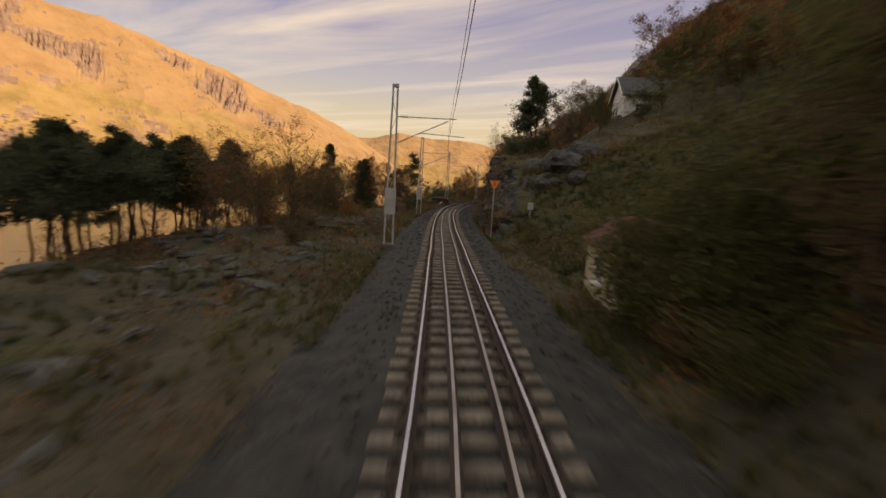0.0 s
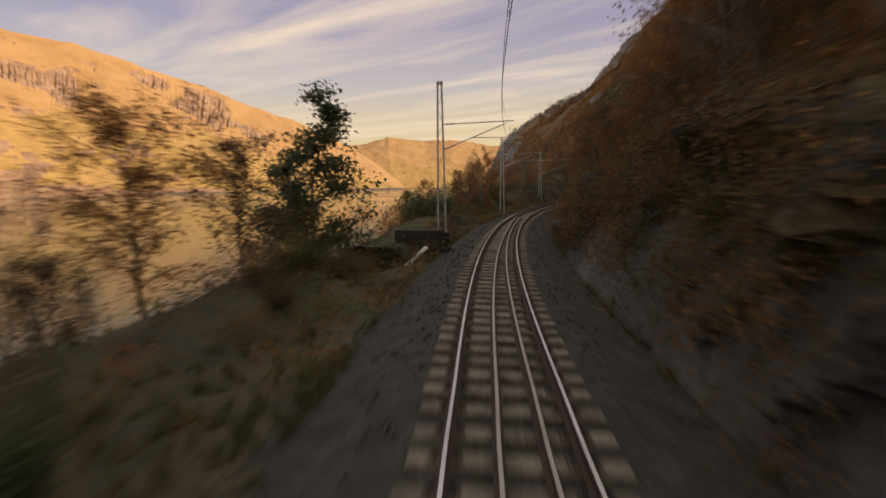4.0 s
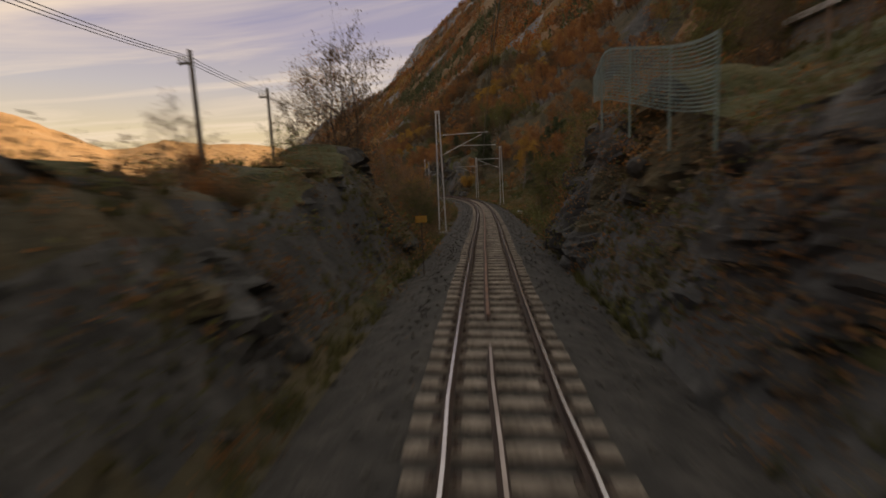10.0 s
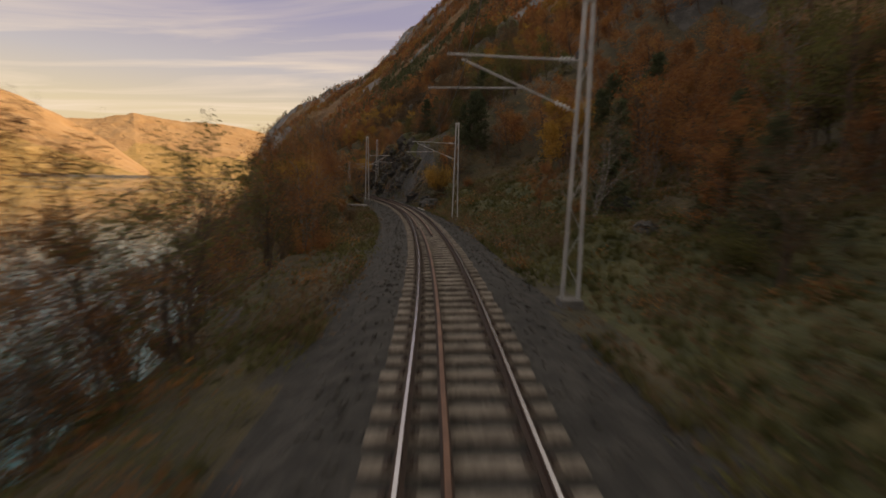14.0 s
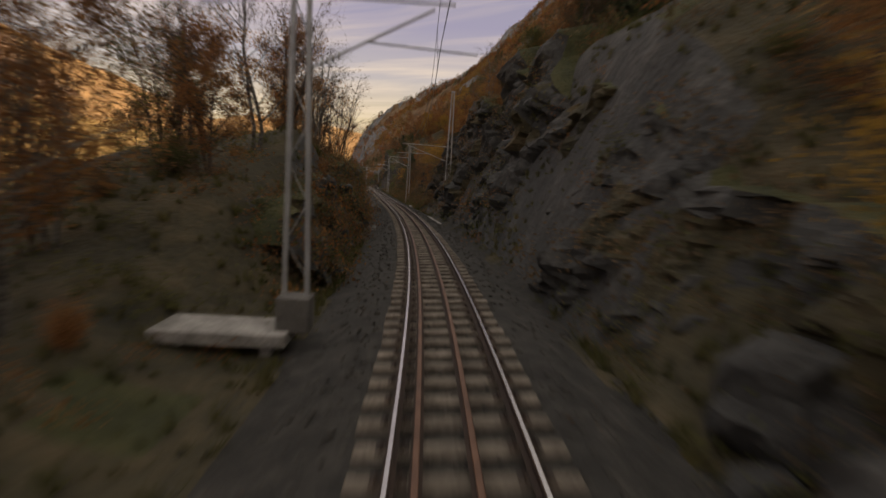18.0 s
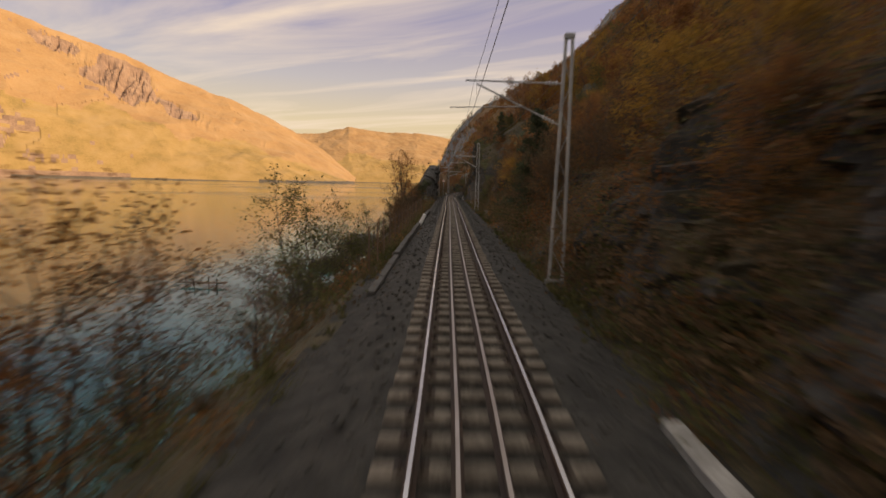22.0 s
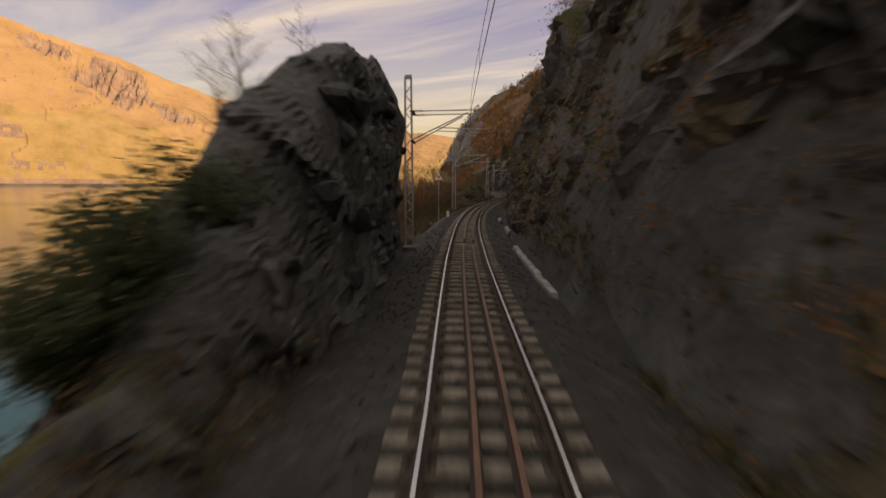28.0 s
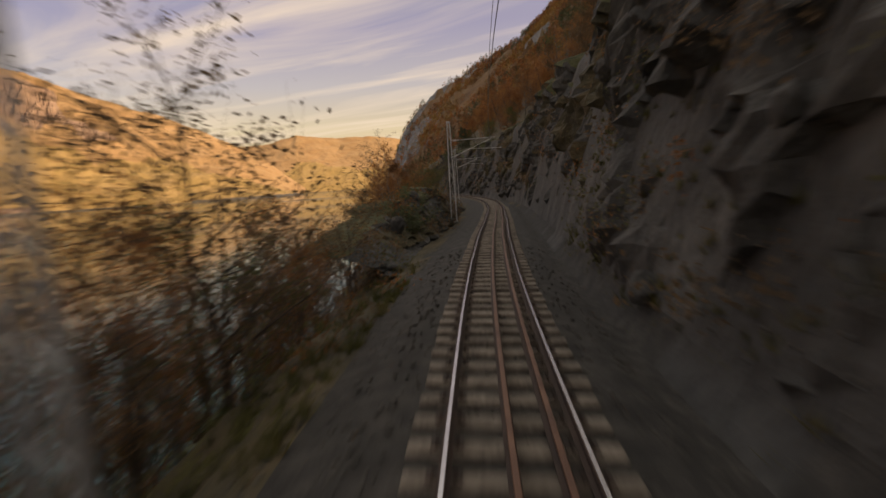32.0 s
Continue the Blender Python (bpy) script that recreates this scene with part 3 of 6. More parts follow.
def far_range(name, azimuths, rises, far, near, mat, bumpy, label, seed):
    """A range seen over the lake: its crest stands at `far` and rises by the given degrees; its foot lies on the shore at `near`."""
    azimuths, rises = azimuths[::-1], rises[::-1]
    az = np.linspace(azimuths[0], azimuths[-1], 760)
    crest = np.tan(np.radians(np.interp(az, azimuths, rises))) * far
    w = np.linspace(-0.02, 1.35, 90)
    A, Wd = np.meshgrid(np.radians(az), w, indexing="ij")
    dist = near + (far - near) * Wd
    prof = np.where(Wd < 1, np.clip(Wd, 0, 1) ** 0.85, 1 - (Wd - 1) * 1.2)
    z = LAKE - 6 + (crest[:, None] - LAKE + 6) * prof
    x, y = REF[0] - np.sin(A) * dist, REF[1] + np.cos(A) * dist
    inner = np.clip(np.minimum(Wd, 1.05 - Wd) * 5, 0.0, 1)
    gully = -np.abs(fbm(x / 420 + seed, y / 420, 4)) * bumpy * inner
    crag = blocky(x / 70 + seed, (y + z) / 110, seed) * 15 * inner * ease(fbm(x / 500 + 9, y / 500 + seed, 2), -0.05, 0.2) * bumpy / 120
    along = A * 2300
    cliff = (name == "mountain") * ease(fbm(along / 260 + seed, Wd * 2.2 + seed, 3), 0.04, 0.30) * ease(Wd, 0.40, 0.55) * ease(Wd, 0.97, 0.85)
    crack = np.abs(fbm(along / 17 + Wd * 5 + 7, Wd * 4.5, 3)) * 52 * cliff * bumpy / 48
    z = z + gully + crag - crack + fbm(x / 60, y / 60, 3) * 9 * ease(Wd, 0.02, 0.1)
    ob = mesh_object(name, np.stack([x, y, z], -1).reshape(-1, 3), grid_faces(len(az), len(w)), mat)
    ob.data.materials.append(M["hazy_rock"])
    dz = np.abs(z[:-1, 1:] - z[:-1, :-1]) / ((far - near) * (w[1] - w[0]))
    ob.data.materials.append(M["far_low"])
    # lowest faces: the added band that makes the waterline show
    ob.data.materials.append(M["shore_band"])
    lower = Wd[:-1, :-1] + 0.25 * fbm(x / 200, y / 200, 3)[:-1, :-1] < 0.34
    ob.data.polygons.foreach_set("material_index", np.where((dz > 1.05) | (cliff[:-1, :-1] > 0.35), 1, np.where(z[:-1, 1:] < LAKE + 9, 3, np.where(lower, 2, 0))).astype(np.int32).ravel())
    return tagged(ob, label, "mountain", kind="structure")


# cliff colour kept close to the slope's, with the haze painted in
M["hazy_rock"] = material("hazy_rock", [(0.19, 0.118, 0.080), (0.28, 0.178, 0.115), (0.36, 0.238, 0.150)], 0.02, 0.95, 0.0, 9.0)
far_range("far_hills", [30, 17, 14.5, 11, 6.6, 3.5, 0.5, -1.5, -6, -20], [5.0, 5.2, 5.2, 6.1, 5.65, 5.7, 5.35, 4.9, 4.6, 4.0], 4300, 3400, "hazy_slope", 22,
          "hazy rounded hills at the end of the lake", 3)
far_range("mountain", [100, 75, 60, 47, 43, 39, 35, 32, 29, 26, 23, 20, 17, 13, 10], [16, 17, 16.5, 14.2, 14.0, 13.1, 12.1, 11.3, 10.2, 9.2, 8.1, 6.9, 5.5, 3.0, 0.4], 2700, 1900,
          "hazy_slope", 48, "broad sunlit mountain with cliffs and golden woods across the lake", 8)

# ---- mountain above the track ----
mx, my = np.concatenate([np.arange(0, 200, 8.0), np.arange(200, 760, 16.0)]), np.concatenate([np.arange(-900, -100, 40.0), np.arange(-100, 900, 10.0), np.arange(900, 2000, 12.0)])
FOOT_Y = [-900, -60, 0, 100, 200, 300, 440, 520, 640, 1000, 1330, 1400, 1480, 2000]
line_x = [float(np.interp(q, MID_Y, MID_X)) for q in FOOT_Y[1:7]]
FOOT_X = [60] + line_x + [72, 80, 45, 10, 10, 22, 560]
XO, YO = np.meshgrid(mx, my, indexing="ij")
dist = XO


def hill_z(x, y):
    """Height of the mountainside at x from its foot and at y: an even slope, then the headland with its cliff."""
    slope = 0.66 * np.minimum(x, 45) + 1.04 * np.clip(x - 45, 0, None) - 7 - 9 * (1 - ease(x, 60, 120))
    head = np.interp(x, [0, 12, 60, 98, 180, 290, 385, 480], [-20, -8, 100, 143, 190, 236, 362, 420])
    w = ease(y, 950, 1280)
    z = slope * (1 - w) + head * w
    z = z + ease(x, 60, 160) * (24 * fbm(x / 130 + 3, y / 130, 4) + 10 * blocky(x / 45, y / 60, 2)) * (1 - 0.6 * w)
    z = z + ease(x, 30, 90) * w * (9 * blocky(x / 24, y / 40, 6) + 5 * blocky(x / 11, y / 20, 9))
    return np.minimum(z, 430 + 20 * fbm(x / 80, y / 80, 3))


def bare_crest(x, y, steep):
    """Bare grey cliffs: the steepest ground, and the headland's crest."""
    return ((steep > 1.5) | (ease(y, 1060, 1240) + 0.9 * fbm(x / 60, y / 60, 3) > 0.70)) & (x > 30)


mh = hill_z(XO, YO)
MXX = XO + np.interp(YO, FOOT_Y, FOOT_X)
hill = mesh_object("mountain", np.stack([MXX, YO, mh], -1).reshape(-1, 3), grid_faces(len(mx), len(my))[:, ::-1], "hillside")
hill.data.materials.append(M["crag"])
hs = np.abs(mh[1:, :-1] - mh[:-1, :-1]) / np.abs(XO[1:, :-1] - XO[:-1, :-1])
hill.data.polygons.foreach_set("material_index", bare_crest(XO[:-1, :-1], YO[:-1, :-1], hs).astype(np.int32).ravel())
tagged(hill, "steep wooded mountainside with grey crags above the railway", "mountain", kind="structure")

# ---- track ----
def sweep(name, s_list, d_list, outline, mat, parent, z0=0.0, label=""):
    """A bar with the given outline (side, up) laid along the track."""
    n, k = len(s_list), len(outline)
    verts, faces = [], []
    for s, d in zip(s_list, d_list):
        for a, b in outline:
            verts.append(on_track(s, d + a, z0 + b))
    for i in range(n - 1):
        for j in range(k):
            j2 = (j + 1) % k
            faces.append((i * k + j, i * k + j2, (i + 1) * k + j2, (i + 1) * k + j))
    faces.append(tuple(range(k - 1, -1, -1)))
    faces.append(tuple((n - 1) * k + j for j in range(k)))
    return mesh_object(name, verts, faces, mat, parent, label=label)


FOOT = [(-0.070, -0.172), (0.070, -0.172), (0.070, -0.158), (0.012, -0.145), (0.010, -0.045), (0.034, -0.036), (-0.034, -0.036), (-0.010, -0.045), (-0.012, -0.145), (-0.070, -0.158)]
HEAD = [(-0.035, -0.036), (0.035, -0.036), (0.036, -0.010), (0.030, -0.003), (-0.030, -0.003), (-0.036, -0.010)]
BAND = [(-0.023, -0.006), (0.023, -0.006), (0.022, 0.0), (-0.022, 0.0)]
track_s = np.arange(-20, 600, 1.5)
for side in (-1, 1):
    rail = empty("running_rail", None, "worn steel running rail with a bright polished head", "rail", "running rails")
    sweep("rail_foot", track_s, 0 * track_s + side * 0.7525, FOOT, "rail_side", rail)
    sweep("rail_head", track_s, 0 * track_s + side * 0.7525, HEAD, "rail_side", rail)
    sweep("running_band", track_s, 0 * track_s + side * 0.7525, BAND, "rail", rail, label="polished steel running band")

# spare rails laid down between the running rails and beside them
SPARE = [([-20, 30, 60, 80, 88, 99], [-0.21, -0.20, -0.18, 0.0, 0.03, -0.25], "dull_rail"), ([-20, 30, 60, 80, 88, 99], [0.37, 0.37, 0.36, 0.30, 0.29, 0.10], "dull_rail"),
         ([100.5, 112, 130, 150], [-0.40, -0.14, -0.10, -0.15], "dull_rail"), ([150.5, 168, 190, 214, 226], [-0.15, -0.20, -0.22, -0.30, -0.36], "rust"),
         ([226.5, 245, 262, 308], [-0.48, -0.48, -0.47, -0.42], "rust"), ([222, 245, 262, 308], [0.12, 0.10, 0.16, 0.20], "rust"),
         ([308.5, 320, 340, 381], [-0.27, -0.27, -0.26, -0.25], "dull_rail"), ([308.5, 320, 340, 381], [0.21, 0.21, 0.22, 0.22], "dull_rail"),
         ([381.5, 392, 400, 416], [-0.22, -0.17, -0.14, -0.12], "rust"), ([381.5, 392, 400, 416], [0.20, 0.26, 0.30, 0.30], "rust"),
         ([416.5, 430, 450, 500], [-0.10, -0.08, -0.05, 0.0], "rust"), ([416.5, 430, 450, 500], [0.36, 0.44, 0.46, 0.46], "rust")]
for knots, offs, mat in SPARE:
    q = np.arange(knots[0], knots[-1], 1.5)
    spare = empty("spare_rail", None, "rusty spare rail lying between the running rails", "rail", "spare rails")
    o = np.interp(q, knots, offs)
    sweep("rail_foot", q, o, FOOT, "rail_side", spare)
    sweep("rail_head", q, o, HEAD, "rust" if mat == "rust" else "rail_side", spare)
    if mat != "rust":
        sweep("running_band", q, o, BAND, mat, spare)
for off in (-2.36, -2.14):
    q = np.arange(116.5, 141.6, 1.5)
    spare = empty("spare_rail", None, "rusty spare rail lying on the ballast beside the track", "rail", "spare rails")
    o = off + np.interp(q, [104, 110, 124, 131, 141], [0.35, 0, -0.05, -0.32, -0.5])
    sweep("rail_foot", q, o, FOOT, "rail_side", spare, -0.42)
    sweep("rail_head", q, o, HEAD, "rust", spare, -0.42)

# sleepers: one mesh, an object each
bm = bmesh.new()
box(bm, -1.22, 1.22, -0.125, 0.125, -0.38, -0.178, bevel=0.018)
sl = bpy.data.meshes.new("sleeper")
bm.to_mesh(sl)
bm.free()
sl.materials.append(M["sleeper"])
bed = empty("track_bed", None, "row of pale weathered sleepers set in dark ballast", "railway track", kind="structure")
rng = random.Random(5)
rest_v, rest_f = [], []
sl_v = np.array([v.co for v in sl.vertices])
sl_f = [list(p.vertices) for p in sl.polygons]
count = 0
for k in range(int(560 / 0.6)):
    s = -8 + k * 0.6
    x, y, z = on_track(s, rng.uniform(-0.03, 0.03))
    r = float(np.interp(s, LINE_S, LINE_R))
    m = Matrix.Translation((x, y, z + rng.uniform(-0.012, 0.006))) @ Matrix.Rotation(heading(s) + rng.uniform(-0.012, 0.012), 4, "Z") @ Matrix.Rotation(r, 4, "Y")
    if (k % 3 == 0) and count < 300:
        ob = new("sleeper", sl)
        ob.parent = bed
        ob.matrix_world = m
        count += 1
    else:
        mm = np.array(m)
        base = len(rest_v)
        rest_v.extend((sl_v @ mm[:3, :3].T + mm[:3, 3]).tolist())
        rest_f.extend([[base + i for i in q] for q in sl_f])
# base plates that hold the rails, one pair a sleeper
pb = bmesh.new()
box(pb, -0.19, 0.19, -0.085, 0.085, -0.182, -0.160, bevel=0.006)
for e in (-0.12, 0.12):
    rod(pb, (e, 0.045, -0.165), (e, 0.045, -0.115), 0.022, sides=5)
    rod(pb, (e, -0.045, -0.165), (e, -0.045, -0.115), 0.022, sides=5)
pb.verts.index_update()
pv, pf = np.array([v.co for v in pb.verts]), [[v.index for v in q.verts] for q in pb.faces]
pb.free()
plate_v, plate_f = [], []
for k in range(int(560 / 0.6)):
    s = -8 + k * 0.6
    if s > 330 and k % 2 and s > 480:
        continue
    x, y, z = on_track(s, 0.0)
    m = np.array(Matrix.Translation((x, y, z)) @ Matrix.Rotation(heading(s), 4, "Z") @ Matrix.Rotation(float(np.interp(s, LINE_S, LINE_R)), 4, "Y"))
    for e in (-0.7525, 0.7525):
        base = len(plate_v)
        plate_v.extend(((pv + [e, 0, 0]) @ m[:3, :3].T + m[:3, 3]).tolist())
        plate_f.extend([[base + i for i in q] for q in pf])
plates = mesh_object("base_plates", plate_v, plate_f, "rail_side", bed)
plates["kind"] = "stuff"
rest = mesh_object("sleepers", rest_v, rest_f, "sleeper", bed)
rest["kind"] = "stuff"

# loose ballast stones along both shoulders
def stone_mesh(name, mat, seed, flat=0.75):
    b = bmesh.new()
    bmesh.ops.create_icosphere(b, subdivisions=1, radius=1)
    q = random.Random(seed)
    for v in b.verts:
        v.co = v.co * q.uniform(0.7, 1.15)
        v.co.z *= flat
    me = bpy.data.meshes.new(name)
    b.to_mesh(me)
    b.free()
    me.materials.append(M[mat])
    return me


def scatter(name, mat, mesh, s, d, z, size, parent=None, tall=1.0):
    """Many small copies of one mesh joined in one object."""
    v = np.array([q.co for q in mesh.vertices])
    fc = [list(p.vertices) for p in mesh.polygons]
    n = len(s)
    g = np.random.default_rng(n)
    ang = g.random(n) * 6.283
    c, sn = np.cos(ang), np.sin(ang)
    p = place(s, d, z)
    vv = v[None] * np.stack([size, size, size * tall], -1)[:, None]
    out = np.stack([vv[..., 0] * c[:, None] - vv[..., 1] * sn[:, None], vv[..., 0] * sn[:, None] + vv[..., 1] * c[:, None], vv[..., 2]], -1) + p[:, None]
    k = len(v)
    same = len({len(q) for q in fc}) == 1
    if same:
        allf = (np.array(fc)[None] + (np.arange(n) * k)[:, None, None]).reshape(-1, len(fc[0]))
    else:
        allf = [[i * k + j for j in q] for i in range(n) for q in fc]
    return mesh_object(name, out.reshape(-1, 3), allf, mat, parent)


g = np.random.default_rng(11)
n = 26000
s = g.uniform(-5, 470, n)
d = g.choice([-1, 1], n) * g.uniform(1.25, 3.6, n) ** 1.0
st = stone_mesh("stone", "ballast", 2)
tagged(scatter("ballast_stones", "ballast_stone", st, s, d, ground_z(s, d) + 0.01, g.uniform(0.025, 0.065, n)), "loose grey-brown ballast stones", "gravel", kind="stuff")
n = 9000
s = g.uniform(-5, 470, n)
d = g.uniform(-0.68, 0.68, n)
tagged(scatter("ballast_stones", "ballast_stone", st, s, d, on_track(s, d, -0.25)[:, 2], g.uniform(0.025, 0.05, n)), "ballast stones between the sleepers", "gravel", kind="stuff")


# ---- rock faces ----
def chip_mesh(seed):
    """An angular lump of broken rock."""
    b = bmesh.new()
    bmesh.ops.create_icosphere(b, subdivisions=2, radius=1)
    co = np.array([v.co for v in b.verts])
    rr = np.random.default_rng(seed)
    cut = rr.normal(size=(9, 3))
    cut /= np.linalg.norm(cut, axis=1)[:, None]
    reach = rr.uniform(0.45, 0.85, 9)
    for n_, q in zip(cut, reach):
        over = np.clip(co @ n_ - q, 0, None)
        co = co - over[:, None] * n_
    for v, c in zip(b.verts, co):
        v.co = c
    me = bpy.data.meshes.new("block")
    b.to_mesh(me)
    b.free()
    me.materials.append(M["rock"])
    return me


CHIPS = [chip_mesh(k) for k in range(8)]
rgc = random.Random(77)
rgn = np.random.default_rng(78)
FACE_GROWTH = []


def rock_face(s0, s1, side, foot, rise, lean, label, seed, mat="rock", jut=1.0, ends=5.0, z0=-1.0, thick=3.0, crown=0.6, blocks=0, near=2.6, growth=3.2, waves=0.35, veg=0.2):
    """A broken rock face along the track. foot: d of its foot; rise: its height; lean: how far its top stands back."""
    ss = np.arange(s0, s1 + 0.01, 0.34)
    hh = np.concatenate([np.linspace(0, 1, 34), 1 + np.linspace(0.1, 1, 9)])
    S, H = np.meshgrid(ss, hh, indexing="ij")
    top = np.interp(S, np.linspace(s0, s1, len(rise)), rise) * np.minimum(1, np.minimum(S - s0 + 0.4, s1 - S + 0.4) / ends) ** 0.6
    top = top * (1 + waves * fbm(S / 3.5 + seed, 0 * S, 3)) + crown * blocky(S / 2.2 + seed, 0 * S + 3.3, seed)
    low = np.minimum(H, 1)
    z = z0 + (top - z0) * low
    out = foot + lean * low ** 1.3 + thick * np.clip(H - 1, 0, None)
    z = z + 0.25 * np.clip(H - 1, 0, 1) * top * 0.3 - 1.2 * np.clip(H - 1.6, 0, None)
    # beds dip along the face; joints stand across them
    a, b = S / 1.9 + z / 7 + seed * 7, z / 2.7 + S / 9.0
    rough = (1.15 * blocky(a, b, seed) + 0.65 * blocky(a * 2.3 + 5, b * 2.0, seed + 3) + 0.32 * blocky(a * 4.7 + 2, b * 4.0, seed + 8)
             + 0.3 * fbm(S * 1.3 + seed, z * 1.3, 3) + 1.4 * fbm(S / 6 + seed, z / 6, 2))
    out = out + jut * rough * ease(low, 0.0, 0.15) * 0.8 + 0.25
    out = np.maximum(out, near)
    zz = z + 0.12 * jut * blocky(a * 1.7, b * 1.4 + 8, seed + 5) * low
    v = place(S, side * out, zz)
    f = grid_faces(len(ss), len(hh))
    if side > 0:
        f = f[:, ::-1]
    mid = empty("rock_face", None, label, "rock face", "rock cuttings")
    fob = mesh_object("face", v.reshape(-1, 3), f, mat, mid)
    fob.data.materials.append(M["turf"])
    fob.data.materials.append(M["soil"])
    grown = fbm(S / 3.0 + seed, zz / 2.0, 3)[:-1, :-1]
    pick = np.where(H[:-1, :-1] > 0.97, 1, np.where((grown > veg) & (low[:-1, :-1] > 0.2), 2, 0))
    fob.data.polygons.foreach_set("material_index", pick.astype(np.int32).ravel())
    many = int((s1 - s0) * growth)
    ii, jj = rgn.integers(0, len(ss), many), rgn.integers(6, len(hh) - 2, many)
    FACE_GROWTH.append(v[ii, jj])
    for k in range(blocks):
        i, j = rgc.randrange(4, len(ss) - 4), rgc.choice((1, 2, 3, 4, 6, 9, 12, 16, 20, 24, 28, 31))
        ob = new("block", CHIPS[rgc.randrange(8)])
        ob.parent = mid
        size = rgc.uniform(0.2, 0.6)
        x, y, zc = v[i, j]
        ob.matrix_world = (Matrix.Translation((x, y, zc)) @ Euler((rgc.uniform(0, 6), rgc.uniform(0, 6), rgc.uniform(0, 6))).to_matrix().to_4x4()
                           @ Matrix.Diagonal((size * 1.3, size, size * 0.8, 1)))
    return mid


DARK = "dark broken rock face of the railway cutting"
rock_face(29.5, 64, 1, 3.5, [0.9, 3.8, 5.2, 5.8, 5.0], 1.6, DARK, 1, blocks=34, growth=5)
rock_face(60, 106, 1, 3.6, [4.5, 4.2, 3.4, 3.0, 2.6, 1.8], 1.3, DARK, 2, blocks=44, growth=30, veg=0.12)
rock_face(130, 172, 1, 3.4, [0.8, 1.3, 2.4, 4.6, 5.2, 4.2, 2.0], 1.8, DARK, 3, blocks=34, growth=9, veg=0.08)
rock_face(255.5, 312, 1, 3.5, [1.2, 4.6, 8.6, 9.2, 9.0, 8.5, 5.0], 2.6, DARK, 4, jut=1.1, blocks=60, growth=5)
rock_face(309, 352, 1, 4.3, [5.5, 4.6, 3.8, 3.4, 2.8, 1.6], 2.2, "dark rock and scree of the wooded slope", 13, jut=1.0, blocks=40, growth=22, veg=0.05)
rock_face(394.8, 470, 1, 3.3, [6.0, 10.5, 11.0, 11.0, 11.5, 11.5], 2.6, DARK, 5, jut=1.1, blocks=70, growth=4)
rock_face(466, 600, 1, 3.5, [10.5, 11.0, 9.0, 9.0], 3.0, DARK, 6, jut=1.2, blocks=30)
rock_face(126, 168, -1, 3.8, [0.2, 1.2, 2.5, 3.1, 2.3, 4.4, 4.2], 2.2, DARK, 7, crown=0.4, blocks=40, ends=3.0, near=3.1, growth=7, veg=0.08)
rock_face(268, 306.6, -1, 3.4, [1.2, 2.8, 3.8, 3.3, 4.1], 1.3, DARK, 8, ends=1.0, crown=0.3, blocks=34, jut=0.75, waves=0.12, thick=1.6, growth=12, veg=0.0)
rock_face(28, 52, -1, 4.4, [-0.6, -0.1, 0.1, -0.4], 1.0, "low ledge of split grey rock slabs", 9, "slab", jut=0.5, crown=0.3, blocks=10)
rock_face(78, 102, -1, 4.0, [-0.3, 0.2, 0.3, 0.0], 0.9, "low hump of grey rock beside the ballast", 10, jut=0.6, crown=0.2, blocks=8)
rock_face(394, 405, -1, 3.2, [-0.9, 0.2, 0.8, 1.4], 1.2, "low sloping grey rock below the crag", 11, "slab", jut=0.6, crown=0.3, blocks=8, ends=2.0, thick=0.4)
rock_face(468, 512, -1, 3.8, [0.2, 1.6, 2.2, 1.2, 0.4], 2.0, "low dark rock outcrop beside the curve", 12, jut=0.9, crown=0.4, blocks=12)


def boulder(s, d, z, size, seed, mat="rock", label="grey weathered boulder on the bank", sub=3):
    b = bmesh.new()
    bmesh.ops.create_icosphere(b, subdivisions=sub, radius=1)
    co = np.array([v.co for v in b.verts])
    a, c = co[:, 0] * 1.3 + co[:, 2] * 0.7 + seed, co[:, 1] * 1.3 - co[:, 2] * 0.9 + seed * 2
    k = 1 + 0.4 * blocky(a, c, seed) + 0.2 * blocky(a * 2.2, c * 2.2, seed + 1)
    for v, q in zip(b.verts, k):
        v.co *= q
    bmesh.ops.scale(b, vec=size, verts=b.verts)
    ob = part("boulder", b, mat)
    ob.matrix_world = at(s, d, z, seed * 37 % 360)
    return tagged(ob, label, "rock", "boulders")


